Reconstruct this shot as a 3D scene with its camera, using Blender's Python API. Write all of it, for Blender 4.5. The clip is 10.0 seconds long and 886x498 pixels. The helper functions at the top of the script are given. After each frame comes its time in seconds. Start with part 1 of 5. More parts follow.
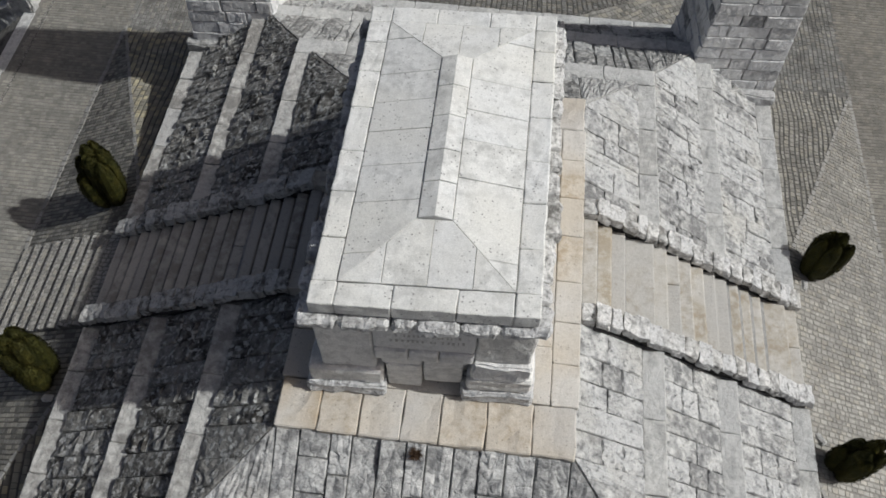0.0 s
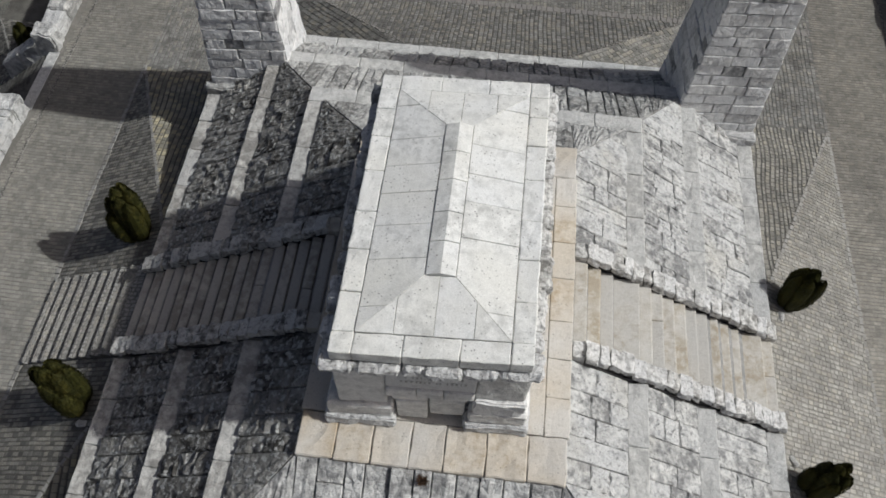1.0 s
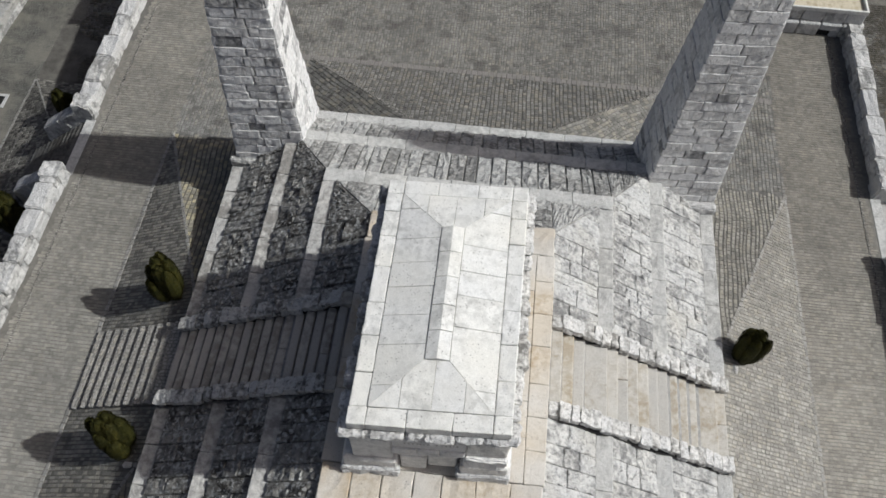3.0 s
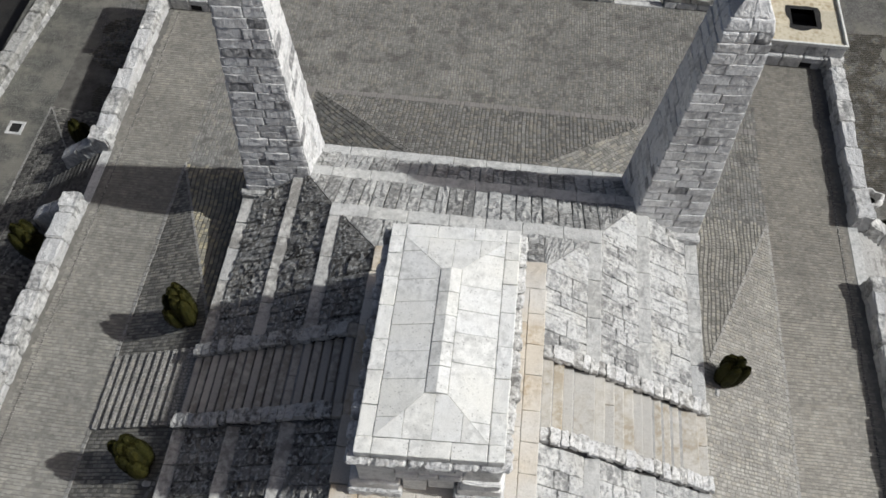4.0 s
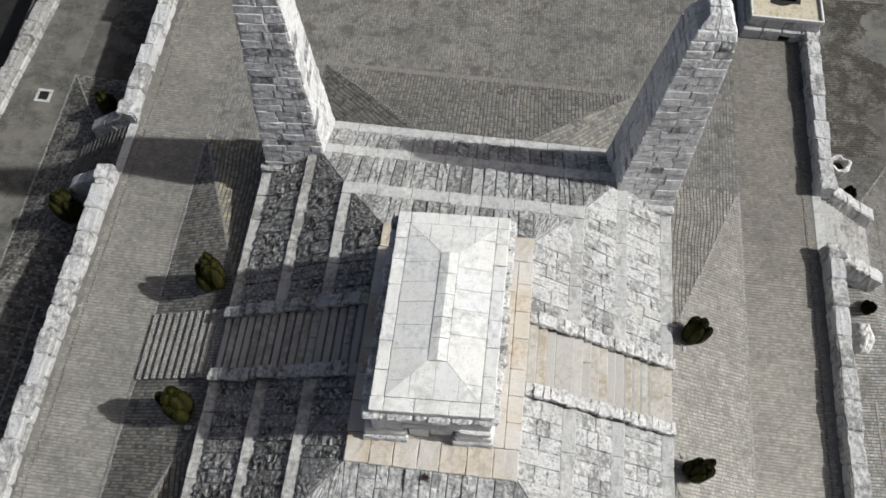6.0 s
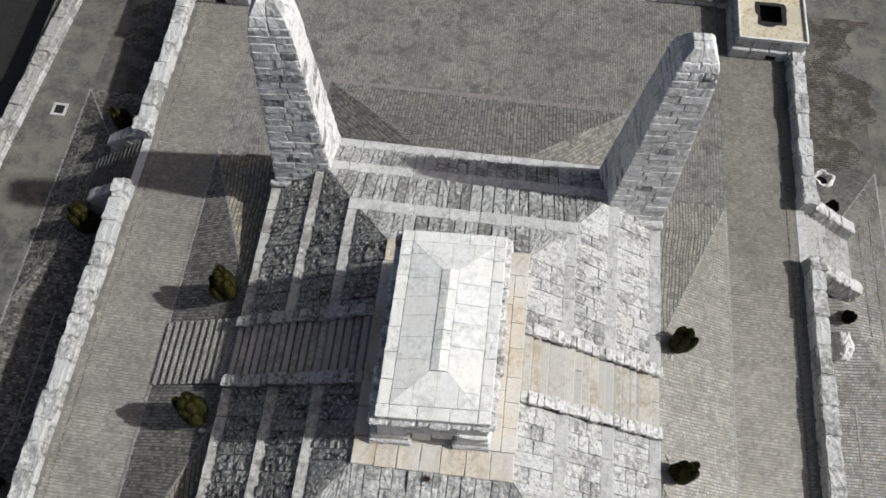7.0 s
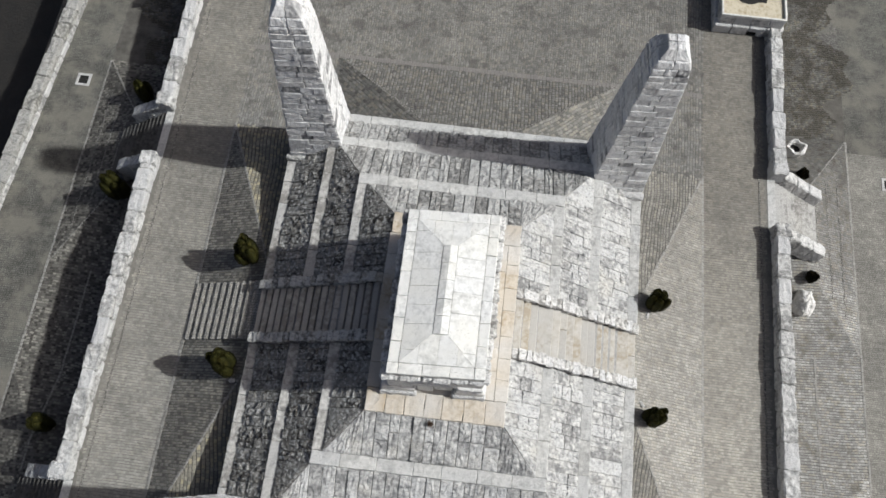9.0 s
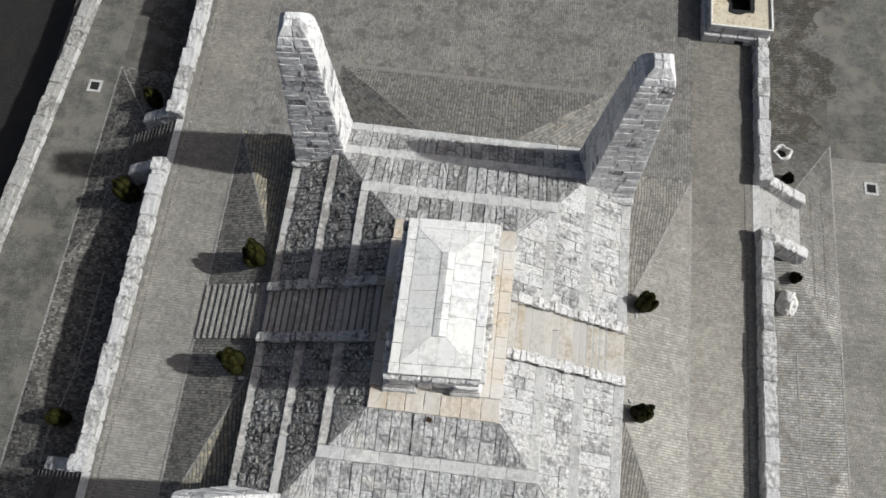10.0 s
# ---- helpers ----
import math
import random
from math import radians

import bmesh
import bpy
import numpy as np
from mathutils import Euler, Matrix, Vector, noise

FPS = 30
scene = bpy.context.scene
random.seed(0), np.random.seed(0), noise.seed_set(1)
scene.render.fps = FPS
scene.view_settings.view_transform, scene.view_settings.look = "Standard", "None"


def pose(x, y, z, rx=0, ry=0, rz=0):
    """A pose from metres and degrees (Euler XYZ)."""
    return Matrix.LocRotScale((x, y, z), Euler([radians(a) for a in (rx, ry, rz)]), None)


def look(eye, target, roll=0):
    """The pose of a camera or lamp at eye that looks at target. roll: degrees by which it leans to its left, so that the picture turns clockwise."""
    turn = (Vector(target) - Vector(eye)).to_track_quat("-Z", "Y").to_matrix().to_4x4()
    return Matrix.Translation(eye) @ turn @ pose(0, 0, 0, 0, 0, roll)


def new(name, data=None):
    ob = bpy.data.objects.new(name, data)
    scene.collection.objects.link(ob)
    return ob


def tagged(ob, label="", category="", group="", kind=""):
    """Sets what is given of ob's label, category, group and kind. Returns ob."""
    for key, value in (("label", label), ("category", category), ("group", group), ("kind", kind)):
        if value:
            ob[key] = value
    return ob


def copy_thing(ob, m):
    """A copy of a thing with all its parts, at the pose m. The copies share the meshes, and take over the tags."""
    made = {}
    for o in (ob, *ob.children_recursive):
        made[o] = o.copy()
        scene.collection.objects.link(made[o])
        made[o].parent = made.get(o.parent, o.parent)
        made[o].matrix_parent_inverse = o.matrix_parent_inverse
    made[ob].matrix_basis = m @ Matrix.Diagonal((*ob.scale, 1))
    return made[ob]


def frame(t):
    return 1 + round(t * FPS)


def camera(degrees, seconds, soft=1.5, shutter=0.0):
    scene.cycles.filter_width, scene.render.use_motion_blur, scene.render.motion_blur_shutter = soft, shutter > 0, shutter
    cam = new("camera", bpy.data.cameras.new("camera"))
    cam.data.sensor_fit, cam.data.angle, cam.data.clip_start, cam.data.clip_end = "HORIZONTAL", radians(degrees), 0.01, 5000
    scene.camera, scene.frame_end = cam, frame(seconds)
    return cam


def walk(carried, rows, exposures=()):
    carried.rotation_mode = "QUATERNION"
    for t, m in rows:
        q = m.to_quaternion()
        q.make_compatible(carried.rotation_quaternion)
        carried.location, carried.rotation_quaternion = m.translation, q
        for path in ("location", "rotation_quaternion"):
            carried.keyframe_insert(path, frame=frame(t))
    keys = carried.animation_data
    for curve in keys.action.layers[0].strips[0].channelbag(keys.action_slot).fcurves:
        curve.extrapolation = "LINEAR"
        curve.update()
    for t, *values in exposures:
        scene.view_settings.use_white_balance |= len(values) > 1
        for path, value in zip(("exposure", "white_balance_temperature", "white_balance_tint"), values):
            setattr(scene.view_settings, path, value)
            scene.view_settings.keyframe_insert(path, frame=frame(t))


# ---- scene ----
cam = camera(59.7, 10.0, soft=1.65)
PATH = [
    (0, (0.562, -7.365, 17.287), (0.471, -6.356, 15.562), 1.6),
    (0.5, (0.501, -7.389, 18.035), (0.41, -6.377, 16.313), 1.6),
    (1, (0.467, -7.387, 18.897), (0.376, -6.374, 17.175), 1.6),
    (1.5, (0.472, -7.39, 19.731), (0.381, -6.376, 18.009), 1.6),
    (2, (0.478, -7.404, 20.579), (0.388, -6.386, 18.859), 1.7),
    (2.5, (0.495, -7.403, 21.363), (0.404, -6.384, 19.645), 1.7),
    (4, (0.476, -7.386, 23.856), (0.386, -6.36, 22.141), 1.8),
    (4.5, (0.479, -7.378, 24.619), (0.387, -6.35, 22.906), 1.7),
    (5, (0.466, -7.45, 25.459), (0.379, -6.454, 23.727), 1.8),
    (5.5, (0.452, -7.505, 26.28), (0.376, -6.6, 24.498), 2.1),
    (5.7, (0.484, -7.46, 26.645), (0.41, -6.596, 24.843), 1.9),
    (7, (0.408, -7.641, 28.762), (0.338, -6.786, 26.956), 2.3),
    (7.5, (0.372, -7.675, 29.578), (0.304, -6.824, 27.769), 2.3),
    (8, (0.364, -7.707, 30.46), (0.299, -6.902, 28.631), 2.4),
    (8.5, (0.328, -7.735, 31.296), (0.271, -6.977, 29.446), 2.7),
    (9, (0.304, -7.731, 32.192), (0.254, -7.027, 30.321), 2.9),
    (9.5, (0.299, -7.707, 32.998), (0.252, -7.029, 31.117), 3.0),
    (10, (0.315, -7.725, 33.859), (0.269, -7.045, 31.979), 3.1),
]
walk(cam, [(t, look(eye, target, roll)) for t, eye, target, roll in PATH], exposures=[(0, -0.36), (2.5, -0.19), (4.5, -0.06), (7, -0.01), (10, 0.05)])

# ---- world and sun ----
SUN_EL, SUN_AZ = radians(44.4), radians(0.5)
to_sun = Vector((math.cos(SUN_EL) * math.cos(SUN_AZ), math.cos(SUN_EL) * math.sin(SUN_AZ), math.sin(SUN_EL)))
world = bpy.data.worlds.new("sky")
scene.world = world
world.use_nodes = True
wn = world.node_tree.nodes
sky = wn.new("ShaderNodeTexSky")
sky.sky_type = "NISHITA"
sky.sun_disc = False
sky.air_density = 0.68
sky.dust_density = 4.8
sky.ozone_density = 0.6
sky.sun_elevation = SUN_EL
sky.sun_rotation = radians(90) - SUN_AZ
world.node_tree.links.new(sky.outputs[0], wn["Background"].inputs[0])
wn["Background"].inputs[1].default_value = 0.07
sun = new("sun", bpy.data.lights.new("sun", "SUN"))
sun.data.energy = 4.0
sun.data.angle = radians(1.3)
sun.data.color = (0.972, 1.0, 0.998)
sun.matrix_basis = look(to_sun * 60, (0, 0, 0))

# ---- materials ----
def nodes_of(name):
    m = bpy.data.materials.new(name)
    m.use_nodes = True
    nt = m.node_tree
    return m, nt, nt.nodes["Principled BSDF"]


def n_noise(nt, vec, scale, detail=6.0, rough=0.6):
    n = nt.nodes.new("ShaderNodeTexNoise")
    n.inputs["Scale"].default_value = scale
    n.inputs["Detail"].default_value = detail
    n.inputs["Roughness"].default_value = rough
    nt.links.new(vec, n.inputs["Vector"])
    return n.outputs[0]


def n_range(nt, val, a, b, lo=0.0, hi=1.0):
    n = nt.nodes.new("ShaderNodeMapRange")
    n.inputs[1].default_value, n.inputs[2].default_value = a, b
    n.inputs[3].default_value, n.inputs[4].default_value = lo, hi
    nt.links.new(val, n.inputs[0])
    return n.outputs[0]


def n_mix(nt, fac, a, b, blend="MIX"):
    n = nt.nodes.new("ShaderNodeMix")
    n.data_type = "RGBA"
    n.blend_type = blend
    for key, v in ((0, fac), (6, a), (7, b)):
        if isinstance(v, (int, float)):
            n.inputs[key].default_value = v
        elif isinstance(v, tuple):
            n.inputs[key].default_value = (*v, 1)
        else:
            nt.links.new(v, n.inputs[key])
    return n.outputs[2]


def n_math(nt, op, a, b=0.0):
    n = nt.nodes.new("ShaderNodeMath")
    n.operation = op
    for key, v in ((0, a), (1, b)):
        if isinstance(v, (int, float)):
            n.inputs[key].default_value = v
        else:
            nt.links.new(v, n.inputs[key])
    return n.outputs[0]


def n_bump(nt, bsdf, height, dist, strength=1.0):
    n = nt.nodes.new("ShaderNodeBump")
    n.inputs["Strength"].default_value = strength
    n.inputs["Distance"].default_value = dist
    nt.links.new(height, n.inputs["Height"])
    nt.links.new(n.outputs[0], bsdf.inputs["Normal"])


def stone(name, pale, dark, tint=None, stain=0.5, spread=0.25, grain=0.02, rough=0.9, pits=0.0, big=1.3, tone=(0.8, 1.07), odd=0.0, speck=0.5, fleck=0.0, crack=0.0, chip_at=0.58, tint_at=0.4, blotch=6.0, chips=15.0):
    """Weathered limestone: pale body, dark lichen stains in patches, per-block tone, specks, flecks, grain, pits."""
    m, nt, b = nodes_of(name)
    geo = nt.nodes.new("ShaderNodeNewGeometry")
    info = nt.nodes.new("ShaderNodeObjectInfo")
    pos = geo.outputs["Position"]
    rnd = n_math(nt, "FRACT", n_math(nt, "ADD", info.outputs["Random"], geo.outputs["Random Per Island"]))
    large = n_noise(nt, pos, big, 5, 0.65)
    mid = n_noise(nt, pos, blotch, 4, 0.55)
    chip = n_noise(nt, pos, chips, 5, 0.65)
    fine = n_noise(nt, pos, 60.0, 3, 0.7)
    amount = n_math(nt, "ADD", n_math(nt, "MULTIPLY", large, 0.55), n_math(nt, "MULTIPLY", mid, 0.6))
    amount = n_math(nt, "ADD", amount, n_math(nt, "MULTIPLY", n_math(nt, "SUBTRACT", rnd, 0.5), spread * 0.6))
    mask = n_range(nt, amount, 0.665 - 0.3 * stain, 0.885 - 0.3 * stain)
    col = n_mix(nt, mask, pale, dark)
    if tint:
        col = n_mix(nt, n_range(nt, n_noise(nt, pos, 0.9, 3, 0.5), tint_at, tint_at + 0.25), col, tint)
    lo, hi = tone
    col = n_mix(nt, 1.0, col, n_mix(nt, rnd, (lo, lo, lo * 1.01), (hi, hi * 0.99, hi * 0.97)), "MULTIPLY")
    dark2 = tuple(c * 0.55 for c in dark)
    if odd:
        col = n_mix(nt, n_math(nt, "MULTIPLY", n_range(nt, rnd, 0.93, 0.94), n_range(nt, mid, 0.35, 0.6, 0.2, odd)), col, tuple(c * 0.35 for c in dark))
    col = n_mix(nt, n_range(nt, chip, chip_at, chip_at + 0.12, 0.0, speck), col, dark2)
    if fleck:
        col = n_mix(nt, n_range(nt, n_noise(nt, pos, 8.0, 4, 0.6), 0.53, 0.6, 0.0, fleck), col, (0.52, 0.52, 0.5))
    col = n_mix(nt, 1.0, col, n_mix(nt, n_range(nt, fine, 0.3, 0.7), (0.82, 0.82, 0.82), (1.12, 1.12, 1.12)), "MULTIPLY")
    h = n_math(nt, "ADD", n_math(nt, "MULTIPLY", mid, 1.0), n_math(nt, "MULTIPLY", chip, 0.45))
    h = n_math(nt, "ADD", h, n_math(nt, "MULTIPLY", fine, 0.15))
    if crack:
        wv = nt.nodes.new("ShaderNodeVectorMath")
        wv.operation = "MULTIPLY_ADD"
        wv.inputs[1].default_value = (0.16, 0.16, 0.16)
        wn2 = nt.nodes.new("ShaderNodeTexNoise")
        wn2.inputs["Scale"].default_value = 5.0
        wn2.inputs["Detail"].default_value = 4
        nt.links.new(pos, wn2.inputs["Vector"])
        nt.links.new(wn2.outputs["Color"], wv.inputs[0])
        nt.links.new(pos, wv.inputs[2])
        cv = nt.nodes.new("ShaderNodeTexVoronoi")
        cv.feature = "DISTANCE_TO_EDGE"
        cv.inputs["Scale"].default_value = 6.5
        nt.links.new(wv.outputs[0], cv.inputs["Vector"])
        line = n_range(nt, cv.outputs[0], 0.0, 0.07, 1.0, 0.0)
        gate_n = n_range(nt, n_noise(nt, pos, 2.3, 4, 0.6), 0.42, 0.6)
        line = n_math(nt, "MULTIPLY", line, gate_n)
        col = n_mix(nt, n_math(nt, "MULTIPLY", line, crack), col, dark2)
        h = n_math(nt, "ADD", h, n_math(nt, "MULTIPLY", n_range(nt, cv.outputs[0], 0.0, 0.2), 0.18))
    if pits:
        v = nt.nodes.new("ShaderNodeTexVoronoi")
        v.inputs["Scale"].default_value = 15.0
        nt.links.new(pos, v.inputs["Vector"])
        spots = n_math(nt, "MULTIPLY", n_range(nt, v.outputs[0], 0.13, 0.24, 1.0, 0.0), n_range(nt, n_noise(nt, pos, 3.1, 5, 0.7), 0.45, 0.58))
        col = n_mix(nt, n_math(nt, "MULTIPLY", spots, pits), col, (0.09, 0.085, 0.08))
    nt.links.new(col, b.inputs["Base Color"])
    b.inputs["Roughness"].default_value = rough
    b.inputs["Specular IOR Level"].default_value = 0.25
    n_bump(nt, b, h, grain)
    return m


def setts(name, c1, c2, joint, w=0.105, hgt=0.068, turn=0.0, wobble=0.04, patch=(0.75, 1.2), moss=None, gap=0.016, soft=0.2, relief=0.007):
    """Small stone setts laid in rows: each with its own tone, sandy joints, patches of dirt."""
    m, nt, b = nodes_of(name)
    geo = nt.nodes.new("ShaderNodeNewGeometry")
    pos = geo.outputs["Position"]
    rot = nt.nodes.new("ShaderNodeVectorRotate")
    rot.rotation_type = "Z_AXIS"
    rot.inputs["Angle"].default_value = radians(turn)
    nt.links.new(pos, rot.inputs["Vector"])
    warp = nt.nodes.new("ShaderNodeTexNoise")
    warp.inputs["Scale"].default_value = 2.2
    warp.inputs["Detail"].default_value = 3
    nt.links.new(pos, warp.inputs["Vector"])
    add = nt.nodes.new("ShaderNodeVectorMath")
    add.operation = "MULTIPLY_ADD"
    add.inputs[1].default_value = (wobble * 4, wobble * 4, 0)
    nt.links.new(warp.outputs["Color"], add.inputs[0])
    nt.links.new(rot.outputs[0], add.inputs[2])
    br = nt.nodes.new("ShaderNodeTexBrick")
    br.inputs["Scale"].default_value = 1.0
    br.inputs["Brick Width"].default_value = w
    br.inputs["Row Height"].default_value = hgt
    br.inputs["Mortar Size"].default_value = gap
    br.inputs["Mortar Smooth"].default_value = soft
    br.inputs["Bias"].default_value = 0.0
    br.inputs["Color1"].default_value = (*c1, 1)
    br.inputs["Color2"].default_value = (*c2, 1)
    br.inputs["Mortar"].default_value = (*joint, 1)
    # each row is shifted by its own amount, and the stones vary in length
    sep = nt.nodes.new("ShaderNodeSeparateXYZ")
    nt.links.new(add.outputs[0], sep.inputs[0])
    row = n_math(nt, "FLOOR", n_math(nt, "DIVIDE", sep.outputs[1], hgt))
    wn1 = nt.nodes.new("ShaderNodeTexWhiteNoise")
    wn1.noise_dimensions = "1D"
    nt.links.new(row, wn1.inputs["W"])
    shift = n_math(nt, "MULTIPLY", wn1.outputs[0], w * 7.0)
    vary = n_math(nt, "MULTIPLY", n_noise(nt, add.outputs[0], 3.5 / w * 0.1, 2, 0.5), w * 2.2)
    comb = nt.nodes.new("ShaderNodeCombineXYZ")
    nt.links.new(n_math(nt, "ADD", n_math(nt, "ADD", sep.outputs[0], shift), vary), comb.inputs[0])
    nt.links.new(sep.outputs[1], comb.inputs[1])
    nt.links.new(comb.outputs[0], br.inputs["Vector"])
    br.offset = 0.0
    large = n_noise(nt, pos, 0.45, 6, 0.65)
    mid = n_noise(nt, pos, 3.5, 5, 0.7)
    fine = n_noise(nt, pos, 40.0, 3, 0.7)
    lo, hi = patch
    col = n_mix(nt, 1.0, br.outputs[0], n_mix(nt, n_range(nt, large, 0.32, 0.68), (lo, lo, lo), (hi, hi, hi * 0.98)), "MULTIPLY")
    col = n_mix(nt, 1.0, col, n_mix(nt, n_range(nt, mid, 0.3, 0.7), (0.8, 0.8, 0.8), (1.18, 1.18, 1.18)), "MULTIPLY")
    col = n_mix(nt, 1.0, col, n_mix(nt, n_range(nt, fine, 0.25, 0.75), (0.7, 0.7, 0.7), (1.3, 1.3, 1.3)), "MULTIPLY")
    streak = nt.nodes.new("ShaderNodeVectorMath")
    streak.operation = "MULTIPLY"
    streak.inputs[1].default_value = (0.9, 7.0, 1.0)
    nt.links.new(add.outputs[0], streak.inputs[0])
    col = n_mix(nt, 1.0, col, n_mix(nt, n_range(nt, n_noise(nt, streak.outputs[0], 1.6, 4, 0.7), 0.32, 0.68), (0.78, 0.78, 0.78), (1.2, 1.2, 1.2)), "MULTIPLY")
    if moss:
        col = n_mix(nt, n_range(nt, n_noise(nt, pos, 0.8, 5, 0.6), 0.45, 0.62, 0.0, 0.7), col, moss)
    nt.links.new(col, b.inputs["Base Color"])
    b.inputs["Roughness"].default_value = 0.85
    b.inputs["Specular IOR Level"].default_value = 0.3
    h = n_math(nt, "ADD", n_math(nt, "SUBTRACT", 1.0, br.outputs[1]), n_math(nt, "MULTIPLY", fine, 0.5))
    h = n_math(nt, "ADD", h, n_math(nt, "MULTIPLY", mid, 0.6))
    n_bump(nt, b, h, relief)
    return m


def sett_stones(name, c1, c2, c3, patch=(0.8, 1.18), moss=None, moss_at=(0.5, 0.64), graded=None, odd=0.85, grit=0.006):
    """Separate small stones: each with its own tone, dust in patches, grain; an optional (y0, tone, y1, tone) ramps the
    tone along y.
    """
    m, nt, b = nodes_of(name)
    geo = nt.nodes.new("ShaderNodeNewGeometry")
    pos = geo.outputs["Position"]
    rnd = geo.outputs["Random Per Island"]
    wn = nt.nodes.new("ShaderNodeTexWhiteNoise")
    wn.noise_dimensions = "1D"
    nt.links.new(rnd, wn.inputs["W"])
    col = n_mix(nt, rnd, c1, c2)
    col = n_mix(nt, n_range(nt, wn.outputs[0], 0.72, 0.8, 0.0, odd), col, c3)
    lo, hi = patch
    col = n_mix(nt, 1.0, col, n_mix(nt, n_range(nt, n_noise(nt, pos, 0.45, 6, 0.65), 0.32, 0.68), (lo, lo, lo), (hi, hi, hi * 0.98)), "MULTIPLY")
    col = n_mix(nt, 1.0, col, n_mix(nt, n_range(nt, n_noise(nt, pos, 3.0, 5, 0.7), 0.32, 0.68), (0.78, 0.78, 0.78), (1.18, 1.18, 1.17)), "MULTIPLY")
    fine = n_noise(nt, pos, 45.0, 3, 0.7)
    col = n_mix(nt, 1.0, col, n_mix(nt, n_range(nt, fine, 0.28, 0.72), (0.8, 0.8, 0.8), (1.18, 1.18, 1.18)), "MULTIPLY")
    if moss:
        col = n_mix(nt, n_range(nt, n_noise(nt, pos, 1.1, 6, 0.68), *moss_at, 0.0, 0.8), col, moss)
    # plain tone ramp along y, with its edge broken by noise
    if graded:
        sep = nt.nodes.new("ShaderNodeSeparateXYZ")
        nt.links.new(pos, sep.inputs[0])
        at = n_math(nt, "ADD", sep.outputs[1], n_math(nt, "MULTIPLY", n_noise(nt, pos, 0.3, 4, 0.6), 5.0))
        y0, t0, y1, t1 = graded
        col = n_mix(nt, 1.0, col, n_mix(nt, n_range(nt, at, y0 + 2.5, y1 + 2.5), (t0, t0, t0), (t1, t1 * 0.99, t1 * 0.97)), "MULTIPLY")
    nt.links.new(col, b.inputs["Base Color"])
    b.inputs["Roughness"].default_value = 0.82
    b.inputs["Specular IOR Level"].default_value = 0.3
    n_bump(nt, b, fine, grit)
    return m


def plain(name, c1, c2, scale=6.0, rough=0.9, metal=0.0, bump=0.01):
    m, nt, b = nodes_of(name)
    geo = nt.nodes.new("ShaderNodeNewGeometry")
    a = n_noise(nt, geo.outputs["Position"], scale, 6, 0.65)
    f = n_noise(nt, geo.outputs["Position"], scale * 9, 4, 0.7)
    col = n_mix(nt, n_range(nt, a, 0.35, 0.65), c1, c2)
    col = n_mix(nt, 1.0, col, n_mix(nt, n_range(nt, f, 0.3, 0.7), (0.8, 0.8, 0.8), (1.15, 1.15, 1.15)), "MULTIPLY")
    nt.links.new(col, b.inputs["Base Color"])
    b.inputs["Roughness"].default_value = rough
    b.inputs["Metallic"].default_value = metal
    n_bump(nt, b, n_math(nt, "ADD", a, f), bump)
    return m


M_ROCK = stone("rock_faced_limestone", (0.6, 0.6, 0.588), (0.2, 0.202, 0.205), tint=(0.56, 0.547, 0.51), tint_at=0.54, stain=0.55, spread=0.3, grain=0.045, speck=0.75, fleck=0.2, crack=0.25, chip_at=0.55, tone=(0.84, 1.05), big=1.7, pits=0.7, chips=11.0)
# North slope stones: a darker grey than the east and south ones
M_NORTH = stone("mid_grey_limestone", (0.52, 0.518, 0.5), (0.2, 0.199, 0.195), chip_at=0.54, stain=0.55, spread=0.6, grain=0.05, speck=0.8, fleck=0.4, crack=0.25, tone=(0.8, 1.06), chips=9.0)
# West slope stone: lichen flecks, with that side's shade put into the dark colour
M_LICHEN_SHADE = stone("shade_darkened_lichen_limestone", (0.32, 0.312, 0.292), (0.052, 0.048, 0.044), stain=0.54, spread=0.3, grain=0.07, speck=0.6, fleck=0.85, crack=0.3, tone=(0.8, 1.1))
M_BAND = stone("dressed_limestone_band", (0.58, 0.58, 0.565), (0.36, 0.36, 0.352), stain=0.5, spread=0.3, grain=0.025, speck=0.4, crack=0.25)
# Darker band: west ledges' shade is in its colour; east gate steps share it
M_BAND_W = stone("darkened_limestone_band", (0.53, 0.522, 0.5), (0.24, 0.233, 0.222), stain=0.5, spread=0.4, grain=0.03, speck=0.5, crack=0.25)
# West gate steps: their shade is put into this near-black stone colour
M_STEP_D = stone("shade_dark_step_stone", (0.12, 0.117, 0.11), (0.055, 0.053, 0.05), stain=0.5, spread=0.4, grain=0.02, speck=0.4)
# West cheek stones: lichen flecks on a base colour darkened for shade
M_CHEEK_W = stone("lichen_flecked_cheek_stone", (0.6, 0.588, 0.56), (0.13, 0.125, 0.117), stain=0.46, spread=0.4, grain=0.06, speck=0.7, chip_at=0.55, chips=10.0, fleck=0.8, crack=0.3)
M_ROOF = stone("pale_roof_limestone", (0.74, 0.742, 0.724), (0.47, 0.472, 0.46), tint=(0.705, 0.7, 0.665), stain=0.5, spread=0.1, grain=0.014, pits=0.8, tone=(0.955, 1.02), speck=0.28, big=2.2)
M_CORN = stone("rough_cornice_limestone", (0.74, 0.735, 0.72), (0.2, 0.195, 0.185), stain=0.45, spread=0.4, grain=0.05, speck=0.65, chip_at=0.53, crack=0.25)
M_TAN = stone("honey_limestone_paving", (0.585, 0.532, 0.455), (0.405, 0.33, 0.24), tint=(0.605, 0.58, 0.54), stain=0.48, spread=0.8, grain=0.018, speck=0.4, tone=(0.86, 1.05), pits=0.6, big=1.8)
